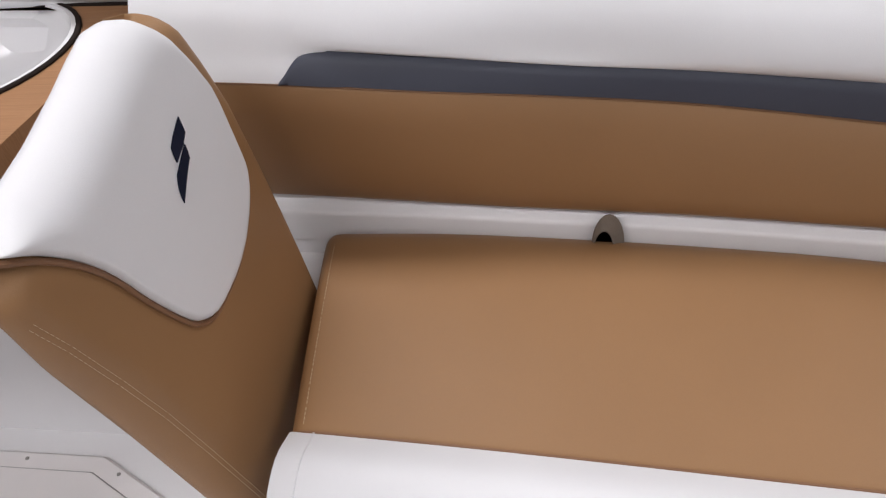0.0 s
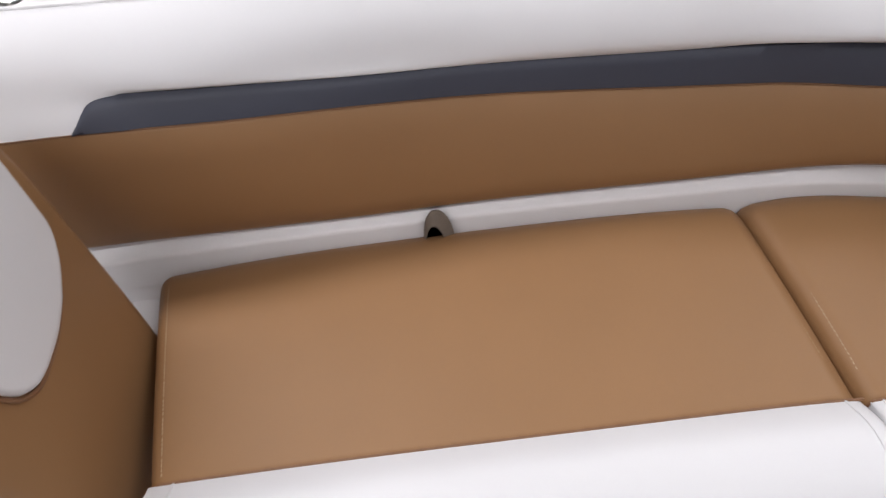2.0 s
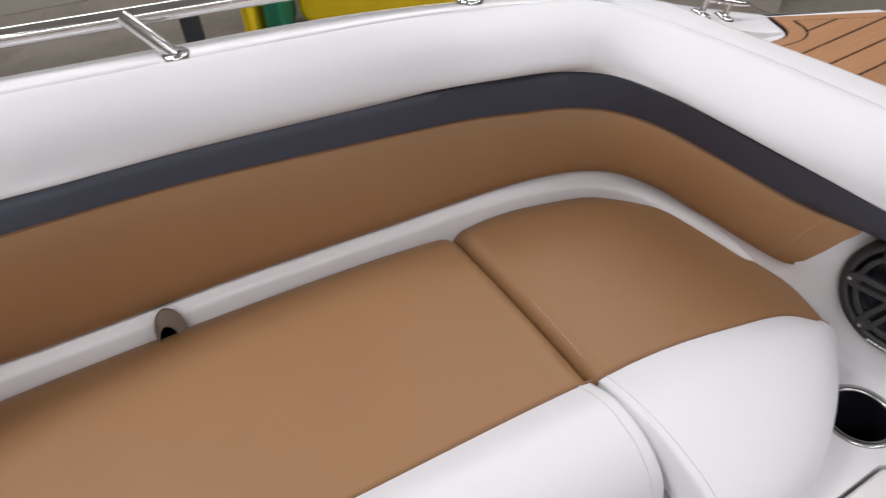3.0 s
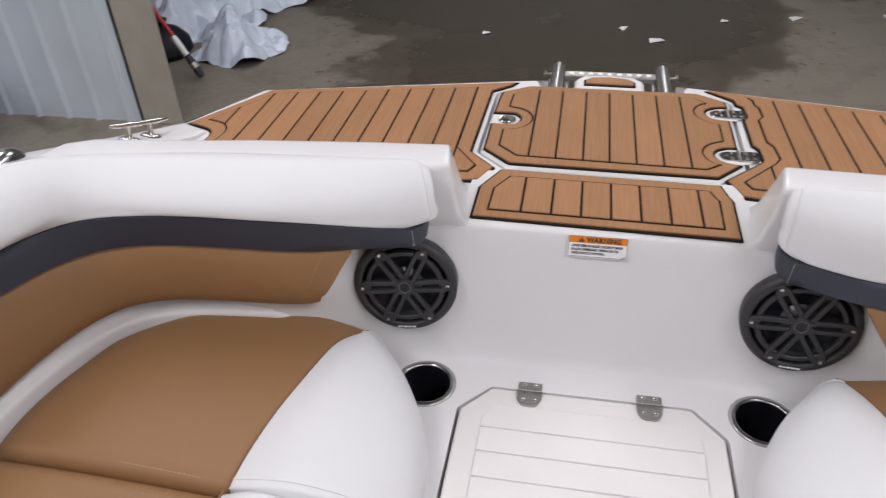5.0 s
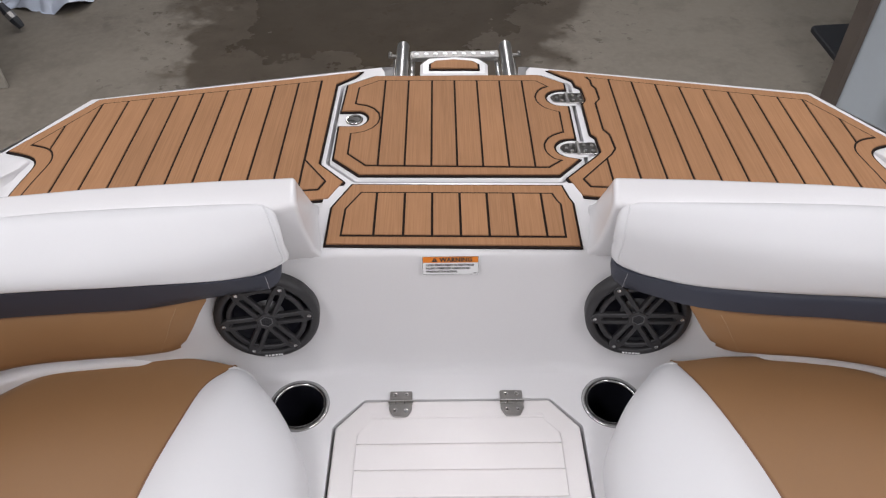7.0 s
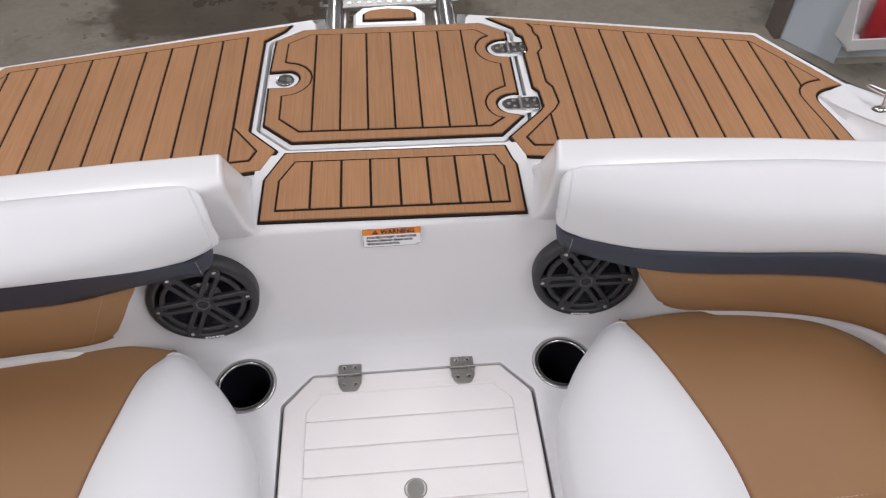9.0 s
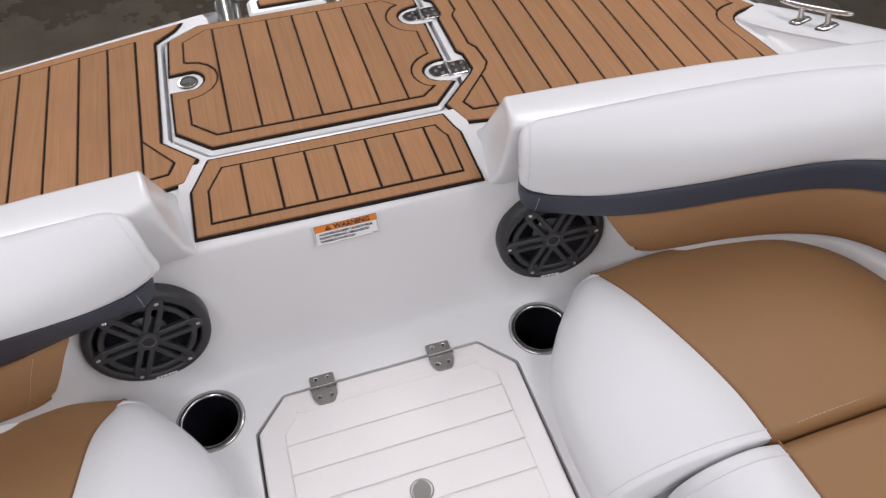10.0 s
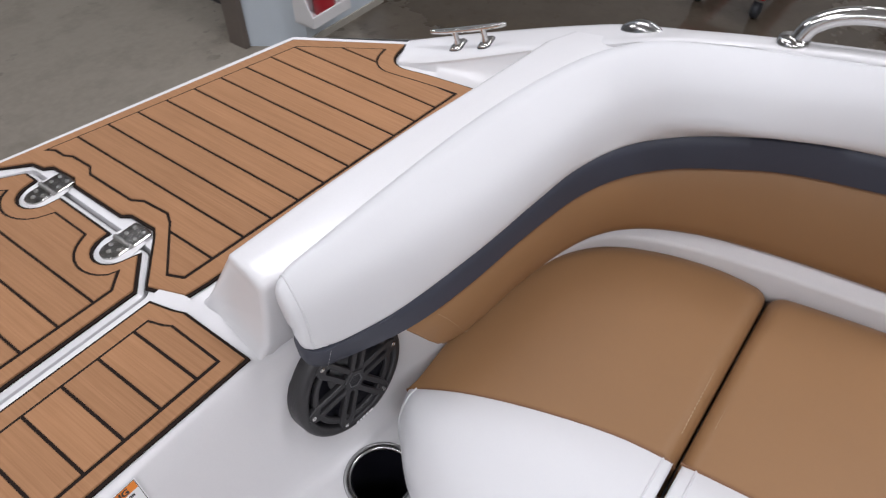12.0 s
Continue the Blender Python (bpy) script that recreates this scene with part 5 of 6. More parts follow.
rung = part("rung", moved(slab_bm(fillet(V2((-0.094, 0.684), (0.121, 0.684), (0.121, 0.716), (-0.094, 0.716)), 0.004, 3), 0.0, 0.012, 0.002), pose(0, 0, 0.243)), satin_steel, ladder, "flat grey tread")
for k in range(9):
    part("grip_dot", moved(lathe_bm([(0.0, 0.0), (0.0062, 0.0), (0.0056, 0.002), (0.0, 0.0026)], 12), pose(-0.078 + 0.0228 * k, 0.700, 0.2548)), paper, rung, "white grip dot", smooth=True)

ladder_block = thing("ladder_step", "white moulded block with a small teak-look pad between the ladder tubes", "step")
part("block", slab_bm(fillet(V2((-0.068, 0.584), (0.088, 0.581), (0.090, 0.635), (0.070, 0.660), (0.010, 0.668), (-0.050, 0.662), (-0.068, 0.638)), 0.008, 3), 0.215, 0.2665, 0.006), gelcoat, ladder_block)
part("backing", slab_bm(V2((-0.048, 0.600), (0.070, 0.597), (0.070, 0.625), (0.054, 0.641), (0.010, 0.648), (-0.032, 0.643), (-0.048, 0.627)), 0.266, 0.2685), caulk, ladder_block, "black foam edge")
part("foam_pad", slab_bm(V2((-0.043, 0.606), (0.065, 0.603), (0.065, 0.623), (0.051, 0.637), (0.010, 0.644), (-0.030, 0.639), (-0.043, 0.625)), 0.267, 0.272, 0.001), teak, ladder_block)


def cleat():
    ob = thing("mooring_cleat", "polished steel mooring cleat on the quarter deck", "cleat", "mooring cleats")
    part("horn_bar", tube_into(bmesh.new(), curve_pts([(-0.074, 0, 0.0315), (-0.055, 0, 0.0300), (-0.03, 0, 0.0290), (0.03, 0, 0.0290), (0.055, 0, 0.0300), (0.074, 0, 0.0315)], 15),
                               [0.0030, 0.0040, 0.0046, 0.0049, 0.0051, 0.0052, 0.0053, 0.0053, 0.0053, 0.0052, 0.0051, 0.0049, 0.0046, 0.0040, 0.0030], 12), steel, ob, smooth=True)
    for x in (-0.028, 0.028):
        part("leg", tube_into(bmesh.new(), [(x, 0, 0.003), (x, 0, 0.012), (x, 0, 0.028)], [0.0080, 0.0050, 0.0052], 12), steel, ob, smooth=True)
        part("foot", moved(slab_bm(fillet(V2((-0.011, -0.020), (0.011, -0.020), (0.011, 0.020), (-0.011, 0.020)), 0.009, 5), 0.0, 0.0045, 0.0018), pose(x, 0, 0)), steel, ob, smooth=True, angle=50)
        part("gasket", moved(slab_bm(fillet(V2((-0.0125, -0.0215), (0.0125, -0.0215), (0.0125, 0.0215), (-0.0125, 0.0215)), 0.010, 5), -0.002, 0.001), pose(x, 0, 0)), dark_rubber, ob, "black gasket")
    return ob


cl = cleat()
cl.matrix_basis = pose(0.914, 0.155, 0.3050, 0, 0, -77) @ pose(0, 0, 0, 0, -18, 0)
copy_thing(cl, pose(-0.914, 0.157, 0.3045, 0, 0, -103) @ pose(0, 0, 0, 0, -18, 0))


def deck_fitting():
    ob = thing("stern_light", "polished teardrop fitting on the gunwale corner", "deck fitting", "gunwale fittings")
    rings = []
    for k in range(13):
        s = k / 12
        x = -0.030 + 0.060 * s
        w = 0.0155 * math.sin(math.pi * min(1, s * 0.93 + 0.06)) ** 0.55
        h = 0.0175 * math.sin(math.pi * min(1, s * 0.86 + 0.10)) ** 0.8
        rings.append([Vector((x, w * math.cos(math.pi * j / 10), h * math.sin(math.pi * j / 10))) for j in range(11)])
    # darker steel colour stands in for the dark reflections in this chrome
    part("cover", sheet_bm(rings, cap=True), rim_steel, ob, smooth=True, angle=60)
    part("base", slab_bm(fillet(V2((-0.033, -0.017), (0.033, -0.017), (0.033, 0.017), (-0.033, 0.017)), 0.015, 5), -0.012, 0.001, 0.0008), steel, ob)
    return ob


df = deck_fitting()
df.matrix_basis = pose(0.959, -0.136, 0.402, 0, 0, -93) @ pose(0, 0, 0, 0, -10, 0) @ Matrix.Scale(1.2, 4)
copy_thing(df, pose(-0.959, -0.136, 0.402, 0, 0, -87) @ pose(0, 0, 0, 0, -10, 0) @ Matrix.Scale(1.2, 4))


def grab_rail(side):
    ob = thing("grab_rail", "polished steel grab rail along the gunwale", "rail", "gunwale rails")
    pts = curve_pts([(0.975, -0.350, 0.452), (0.983, -0.362, 0.478), (0.992, -0.395, 0.498), (1.002, -0.45, 0.507), (1.025, -0.62, 0.522), (1.045, -0.85, 0.540), (1.065, -1.2, 0.570), (1.085, -1.6, 0.605), (1.10, -2.2, 0.64)], 60)
    part("tube", tube_into(bmesh.new(), sided(pts, side), 0.0125, 16), steel, ob, smooth=True, angle=60)
    part("foot", moved(lathe_bm([(0.0, -0.01), (0.0215, -0.01), (0.0215, 0.0025), (0.019, 0.005), (0.0135, 0.007), (0.0, 0.007)], 24), pose(side * 0.973, -0.346, 0.4535)), steel, ob, smooth=True, angle=50)
    for y, x, z in ((-0.79, 1.005, 0.489), (-1.45, 1.05, 0.545)):
        part("post", tube_into(bmesh.new(), [(side * x, y, z), (side * (x + 0.034), y - 0.045, z + 0.045 + 0.01)], 0.010, 14), steel, ob, smooth=True, angle=60)
        part("foot", moved(lathe_bm([(0.0, -0.01), (0.019, -0.01), (0.019, 0.002), (0.0165, 0.0045), (0.0, 0.0045)], 22), pose(side * x, y, z)), steel, ob, smooth=True, angle=50)
    return ob


grab_rail(1)
grab_rail(-1)

# ---- lounge seat back at the forward end of the port bench ----
def along(v, table):
    """Linear look-up in a table of (key, value) pairs."""
    return float(np.interp(v, [k for k, _ in table], [w for _, w in table]))


TOP = [(-0.86, 0.520), (-0.832, 0.534), (-0.818, 0.558), (-0.805, 0.571), (-0.788, 0.581), (-0.765, 0.586), (-0.72, 0.588), (-0.66, 0.590), (-0.59, 0.578), (-0.52, 0.562), (-0.46, 0.552), (-0.42, 0.542), (-0.375, 0.520)]
PORT_EDGE = [(-0.26, -0.846), (0.0974, -0.843), (0.1771, -0.841), (0.2681, -0.8365), (0.3742, -0.828), (0.4677, -0.818), (0.5136, -0.804), (0.5683, -0.784), (0.60, -0.768)]
INNER_EDGE = [(-0.26, -0.515), (0.0, -0.472), (0.106, -0.458), (0.204, -0.445), (0.315, -0.430), (0.407, -0.416), (0.482, -0.401), (0.60, -0.385)]
BACK = ((0.005, 0.002), (0.011, 0.008), (0.018, 0.022), (0.024, 0.045))

lounge = thing("lounge_backrest", "tan vinyl lounge backrest with a white head pad", "backrest")
rings = []
Z0, YF, YB = -0.26, -1.418, -1.502
for v in spread(44):
    row = []
    zr = Z0 + (0.60 - Z0) * v
    x0, x1 = along(zr, PORT_EDGE), along(zr, INNER_EDGE)
    for u in spread(40):
        x = x0 + (x1 - x0) * u
        zt = along(x, TOP)
        z = Z0 + (zt - Z0) * v
        drop = min(0.06, rolled(x - x0, 0.026) + rolled(x1 - x, 0.042 - 0.02 * max(0.0, min(1.0, (z - 0.36) / 0.16))) + rolled(zt - z, 0.034))
        row.append(Vector((x, YF - drop, z)))
    rings.append([Vector((row[0].x + 0.01, YB, row[0].z))] + row + [Vector((row[-1].x - 0.045, YB, row[-1].z))])
for dy, dz in BACK:
    rings.append([Vector((p.x, max(YB, p.y - dy), p.z - dz)) for p in rings[43]])
part("body", sheet_bm(rings), tan_vinyl, lounge, smooth=True, angle=80)

PAD_LOW = [(-0.770, 0.420), (-0.767, 0.3908), (-0.7545, 0.3576), (-0.7315, 0.3317), (-0.7012, 0.3125), (-0.6868, 0.306), (-0.6522, 0.2965), (-0.6063, 0.2945), (-0.5820, 0.2975), (-0.5670, 0.3052), (-0.5503, 0.3190),
           (-0.5325, 0.3490), (-0.5087, 0.4010), (-0.4926, 0.4440), (-0.4770, 0.4755), (-0.4573, 0.5045), (-0.4324, 0.5320), (-0.404, 0.5560)]
PAD_TOP = [(-0.770, 0.430), (-0.766, 0.4677), (-0.758, 0.5106), (-0.743, 0.5521), (-0.7262, 0.5869), (-0.708, 0.606), (-0.690, 0.615), (-0.664, 0.617), (-0.63, 0.609), (-0.593, 0.598), (-0.528, 0.582), (-0.477, 0.574), (-0.44, 0.568), (-0.404, 0.560)]
pad_low = curve_pts([(x, 0, z) for x, z in PAD_LOW], 80)
PAD_LOW = sorted((p.x, p.z) for p in pad_low)
rings = []
X0, X1 = -0.770, -0.404
for u in spread(60):
    x = X0 + (X1 - X0) * u
    zb, zt = along(x, PAD_LOW), along(x, PAD_TOP) - 0.005 * min(1.0, (x - X0) / 0.12)
    crest = 0.018 + 0.032 * min(1.0, max(0.0, (x - X0) / 0.10))
    row = []
    for v in spread(44):
        z = zb + (zt - zb) * v
        drop = min(crest, rolled(z - zb, min(0.012, (zt - zb) * 0.5)) + rolled(x - X0, 0.014) + rolled(zt - z, min(crest, (zt - zb) * 0.6)) * (crest / max(1e-4, min(crest, (zt - zb) * 0.6))) ** 0.5 + rolled(X1 - x, 0.02))
        row.append(Vector((x, -1.404 - drop, z)))
    back = [Vector((x, row[-1].y - dy, zt - dz)) for dy, dz in BACK]
    rings.append([Vector((x, -1.432, zb + 0.002))] + row + back)
pad = part("head_pad", sheet_bm(rings), white_vinyl, lounge, "white vinyl head pad", smooth=True, angle=80)
edge = [Vector((x - 0.003 * max(0.0, min(1.0, (-0.70 - x) / 0.08)), -1.4155, z - 0.006)) for x, z in PAD_LOW]
part("pad_piping", tube_into(bmesh.new(), edge[::2] + [edge[-1], edge[-1] + Vector((0.006, -0.02, 0.006)), edge[-1] + Vector((0.004, -0.05, 0.004))], 0.0034, 6), piping_vinyl, pad, "dark brown piping")
for dx in (0.0, 0.0062):
    part("side_stitch", stitches_bm([Vector((x + dx, -1.4162, z)) for x, z in ((-0.3944, 0.4923), (-0.4096, 0.4455), (-0.4294, 0.3711), (-0.4488, 0.2888), (-0.4683, 0.1842), (-0.4911, 0.0519), (-0.503, -0.03))]), thread, lounge, "cream stitching")

lounge.matrix_basis = pose(0, -1.418, 0.45, 3.6, 0, 0) @ pose(0, 1.418, -0.45)
for o in (((-0.6720, 0.5073), (-0.6718, 0.4985), (-0.6711, 0.4882), (-0.6581, 0.4812), (-0.6346, 0.4744), (-0.6352, 0.4830), (-0.6370, 0.4915), (-0.6490, 0.4982)),
          ((-0.6607, 0.4802), (-0.6600, 0.4715), (-0.6575, 0.4639), (-0.6404, 0.4540), (-0.6270, 0.4450), (-0.6139, 0.4360), (-0.6150, 0.4450), (-0.6180, 0.4545), (-0.6250, 0.4650), (-0.6407, 0.4717))):
    bm = slab_bm([Vector(p) for p in o], 0.0, 0.0012)
    part("mark", moved(bm, Matrix(((1, 0, 0, 0), (0, 0, 1, -1.4034), (0, 1, 0, 0), (0, 0, 0, 1)))), logo_navy, lounge, "navy printed mark")

# ---- counter with basin, forward of the lounge back ----
counter = thing("galley_counter", "brown counter top with a white basin let in", "counter")
bm = bmesh.new()
outer = V2((-1.16, -2.45), (-0.36, -2.45), (-0.36, -1.70), (-1.10, -1.66))
ring = arc(-0.944, -1.923, 0.196, 0, 360 - 10, 36)
vo = [bm.verts.new((p.x, p.y, 0.450)) for p in outer]
vh = [bm.verts.new((p.x, p.y, 0.450)) for p in ring]
eds = [bm.edges.new((l[i], l[(i + 1) % len(l)])) for l in (vo, vh) for i in range(len(l))]
bmesh.ops.triangle_fill(bm, use_beauty=True, edges=eds)
lo = [bm.verts.new((p.x, p.y, 0.41)) for p in outer]
for i in range(4):
    bm.faces.new((vo[i], vo[(i + 1) % 4], lo[(i + 1) % 4], lo[i]))
part("top", bm, teak, counter)
part("basin_gasket", moved(lathe_bm([(0.1905, 0.0), (0.199, 0.0), (0.199, 0.003), (0.197, 0.0045), (0.191, 0.004)], 40, False), pose(-0.944, -1.923, 0.4505)), caulk, counter, "black rubber gasket", smooth=True)
part("basin", moved(lathe_bm([(0.191, 0.003), (0.184, 0.004), (0.179, -0.004), (0.158, -0.07), (0.10, -0.11), (0.0, -0.118)], 48, False), pose(-0.944, -1.923, 0.4505)), gelcoat, counter, "glossy white basin", smooth=True, angle=60)
part("edge_gasket", tube_into(bmesh.new(), [(-1.163, -2.45, 0.448), (-1.103, -1.66, 0.448)], 0.006, 8), caulk, counter, "black rubber gasket", smooth=True)
part("cabinet", box_bm(-1.10, -0.67, -2.44, -1.705, -0.45, 0.32, 0.01), gelcoat, counter)

# ---- moulded step and hatch beside the lounge ----
moulding = thing("side_step", "white moulded side step with a framed access hatch", "step")
part("body", box_bm(-0.86, -0.18, -2.40, -1.40, -0.45, -0.125, 0.02, 3), gelcoat, moulding, smooth=True, angle=50)
FR = V2((-0.622, -2.05), (-0.622, -1.760), (-0.552, -1.615), (-0.30, -1.615), (-0.30, -2.05))
fr = fillet(FR, 0.01, 3)
part("hatch_frame", slab_bm(fr, -0.126, -0.116, 0.004), lid_gel, moulding, "raised pale hatch frame")
part("hatch_gap", slab_bm(fillet(inset(FR, 0.0315), 0.004, 3), -0.1165, -0.1155), grey_joint, moulding, "dark joint")
part("hatch_panel", slab_bm(fillet(inset(FR, 0.034), 0.004, 3), -0.116, -0.113), lid_gel, moulding)
for x, y in ((-0.608, -1.90), (-0.59, -1.72), (-0.50, -1.63)):
    part("screw", moved(lathe_bm([(0.0, 0), (0.0036, 0), (0.003, 0.0012), (0.0, 0.0012)], 10), pose(x, y, -0.1155)), satin_steel, moulding)

# ---- hall: end wall with the wide opening ----
jamb = thing("door_jamb", "beige steel jamb of the wide hall opening", "door jamb", kind="structure")
part("post", box_bm(-2.52, -2.283, 2.42, 2.44, FLOOR_Z, CEIL_Z, 0.004), wall_beige, jamb)
part("joint", box_bm(-2.541, -2.522, 2.424, 2.6, FLOOR_Z, CEIL_Z), gap_dark, jamb, "dark joint")


def clad(name, x0, x1, y0, y1):
    """Ribbed cladding between two plan points."""
    d = Vector((x1 - x0, y1 - y0, 0))
    n = Vector((-d.y, d.x, 0)).normalized()
    L = d.length
    prof, s = [], 0.0
    while s < L:
        for ds, o in ((0, 0), (0.15, 0), (0.165, -0.018), (0.185, -0.018), (0.20, 0)):
            if s + ds <= L:
                prof.append((s + ds, o))
        s += 0.20
    prof.append((L, 0))
    d.normalize()
    base = Vector((x0, y0, 0))
    rings = [[base + d * a + n * o + UP * z for a, o in prof] for z in (FLOOR_Z, CEIL_Z)]
    rings += [[base + d * a + n * 0.1 + UP * z for a, o in prof] for z in (CEIL_Z, FLOOR_Z)]
    return tagged(part(name, sheet_bm(rings), wall_metal), "ribbed blue-grey metal wall cladding", "wall", kind="structure")


clad("wall_cladding_1", -6.0, -2.545, 2.44, 2.44)
# folded sheet-metal return of the opening on the other side
fold_line = V2((1.90, 2.115), (1.972, 2.015), (2.066, 1.885), (2.62, 1.875), (3.3, 2.6))
back_line = [p + Vector((0.03, 0.10)) for p in fold_line]
bm = sheet_bm([[Vector((p.x, p.y, z)) for p in ln] for ln, z in ((fold_line, FLOOR_Z), (fold_line, CEIL_Z), (back_line, CEIL_Z), (back_line, FLOOR_Z))])
tagged(part("wall_return", bm, wall_metal), "folded pale grey sheet-metal wall beside the opening", "wall", kind="structure")
tagged(part("baseboard", sheet_bm([[Vector((p.x - 0.004, p.y - 0.006, z)) for p in fold_line[2:4]] for z in (FLOOR_Z, FLOOR_Z + 0.035)] + [[Vector((p.x, p.y + 0.001, FLOOR_Z + 0.037)) for p in fold_line[2:4]]]), wall_beige), "narrow beige foot strip of the metal wall", "baseboard", kind="structure")
tagged(part("trim", box_bm(1.866, 1.897, 2.105, 2.22, FLOOR_Z, CEIL_Z, 0.004), trim_shaded_brown), "brown steel edge trim of the hall opening, with its shade in the colour", "trim", kind="structure")

# ---- things standing in the hall ----
bag = thing("plastic_sheet", "crumpled white plastic sheet lying on the concrete", "plastic sheet")


def crumple(cx, cy, rx, ry, h, seed, turn=0.0):
    """A heap of thin sheet: many straight creases one over another, with a hem that lifts and sags."""
    rnd = random.Random(seed)
    folds = []
    for lam in (0.58, 0.45, 0.37, 0.30, 0.25, 0.21, 0.18, 0.15, 0.13, 0.11, 0.09):
        ang = rnd.uniform(0, math.pi)
        folds.append((math.cos(ang) / lam, math.sin(ang) / lam, rnd.random(), lam))
    n = 64
    rings = []
    off = Vector((seed * 3.1, seed * 1.7, seed))
    for i in range(n):
        row = []
        for j in range(n):
            u, v = i / (n - 1) * 2 - 1, j / (n - 1) * 2 - 1
            r, q = max(abs(u), abs(v)), math.hypot(u, v)
            ang = math.atan2(v, u)
            lobe = abs((ang * 5 / math.tau + 0.13 * seed) % 1.0 - 0.5) * 2
            e = 0.86 + 0.30 * lobe + 0.22 * noise.noise(Vector((math.cos(ang) * 1.6, math.sin(ang) * 1.6, seed)))
            s = (r / q if q > 1e-6 else 1) * e
            x, y = u * s * rx, v * s * ry
            w = Vector((x, y, 0)) + 0.07 * noise.noise_vector(Vector((x * 3, y * 3, seed)))
            crease = sum(lam * (abs((w.x * a + w.y * b_ + c) % 1.0 - 0.5) * 2 - 0.5) for a, b_, c, lam in folds)
            body = h * (1 - r ** 3.4) * (0.75 + 0.5 * noise.noise(Vector((x * 2.2, y * 2.2, seed + 4))))
            hem = 0.055 * max(0.0, lobe - 0.25) * r ** 4
            z = max(0.003 + 0.012 * (1 - r), 0.85 * body + hem + 0.235 * crease * (1 - 0.72 * r ** 3))
            row.append(Vector((cx + x * math.cos(turn) - y * math.sin(turn), cy + x * math.sin(turn) + y * math.cos(turn), FLOOR_Z + 0.003 + z)) + 0.02 * noise.noise_vector(w * 6 + off))
            row[-1].z = max(row[-1].z, FLOOR_Z + 0.004)
        rings.append(row)
    return sheet_bm(rings)


part("fold", crumple(-2.45, 3.64, 0.33, 0.38, 0.22, 2, 0.5), bag_mat, bag, smooth=True, angle=15)
part("fold", crumple(-2.95, 4.00, 0.48, 0.34, 0.28, 5, 0.2), bag_mat, bag, smooth=True, angle=15)
part("fold", crumple(-3.10, 4.80, 0.80, 0.62, 0.46, 7), bag_mat, bag, smooth=True, angle=15)

brush = thing("floor_squeegee", "red-handled floor squeegee with a white sleeve and black head", "squeegee")
p0, p1 = Vector((-3.167, 3.302, 0.142)), Vector((-2.46, 3.05, FLOOR_Z + 0.03))
part("handle", tube_into(bmesh.new(), [p0, p0.lerp(p1, 0.76)], 0.014, 12), red_paint, brush, smooth=True)
part("sleeve", tube_into(bmesh.new(), [p0.lerp(p1, 0.755), p0.lerp(p1, 0.775), p0.lerp(p1, 0.885)], [0.017, 0.020, 0.019], 12), paper, brush, "white sleeve", smooth=True)
part("head", tube_into(bmesh.new(), [p0.lerp(p1, 0.87), p0.lerp(p1, 0.91), p0.lerp(p1, 0.97), p1], [0.020, 0.026, 0.027, 0.019], 8), dark_rubber, brush, "black worn head")
part("head_band", tube_into(bmesh.new(), [p0.lerp(p1, 0.92), p0.lerp(p1, 0.95)], 0.0285, 8), satin_steel, brush, "dull metal band")

tagged(part("rubbish_bag", moved(lathe_bm([(0.0, 0), (0.15, 0.0), (0.19, 0.06), (0.18, 0.16), (0.12, 0.25), (0.04, 0.30), (0.055, 0.35), (0.0, 0.34)], 20), pose(-2.93, 3.46, FLOOR_Z) @ Matrix.Diagonal((1.0, 1.0, 0.72, 1.0))), black_plastic, smooth=True),
              "black rubbish bag standing behind the jamb", "bag")
mat_ = tagged(part("rubber_mat", slab_bm(fillet(V2((2.10, 2.45), (2.10, 2.96), (2.75, 3.02), (2.70, 2.50)), 0.03, 3), FLOOR_Z, FLOOR_Z + 0.03, 0.006), dark_rubber), "dark rubber mat lying on the concrete", "mat")

for x, y, s, a in ((0.44, 4.05, 0.055, 20), (0.22, 4.28, 0.04, 70), (1.45, 4.6, 0.05, 40), (-0.75, 4.1, 0.03, 10), (0.95, 4.5, 0.03, 0), (2.1, 4.7, 0.03, 15)):
    scrap = bmesh.new()
    v = [scrap.verts.new(c) for c in ((-s, -s * 0.5, 0.002), (s, -s * 0.6, 0.012), (s * 0.8, s * 0.6, 0.004), (-s * 0.7, s * 0.5, 0.014), (-s, -s * 0.5, 0), (s, -s * 0.6, 0.009), (s * 0.8, s * 0.6, 0.001), (-s * 0.7, s * 0.5, 0.011))]
    for q in ((0, 1, 2, 3), (7, 6, 5, 4), (0, 4, 5, 1), (1, 5, 6, 2), (2, 6, 7, 3), (3, 7, 4, 0)):
        scrap.faces.new([v[i] for i in q])
    tagged(part("paper_scrap", moved(scrap, pose(x, y, FLOOR_Z + 0.001, 0, 0, a)), paper), "small white paper scrap on the wet floor", "scrap", "paper scraps")

tray = thing("wall_tray", "white plastic tray hung on the metal wall, holding a red can", "tray")
m = pose(2.125, 1.875, -0.69)
part("base", moved(box_bm(-0.125, 0.125, -0.115, -0.008, 0.0, 0.010, 0.003), m), gelcoat, tray)
part("back", moved(box_bm(-0.125, 0.125, -0.008, 0.0, 0.0, 0.30, 0.002), m), gelcoat, tray)
part("front", moved(box_bm(-0.125, 0.125, -0.123, -0.115, 0.0, 0.055, 0.002), m), gelcoat, tray)
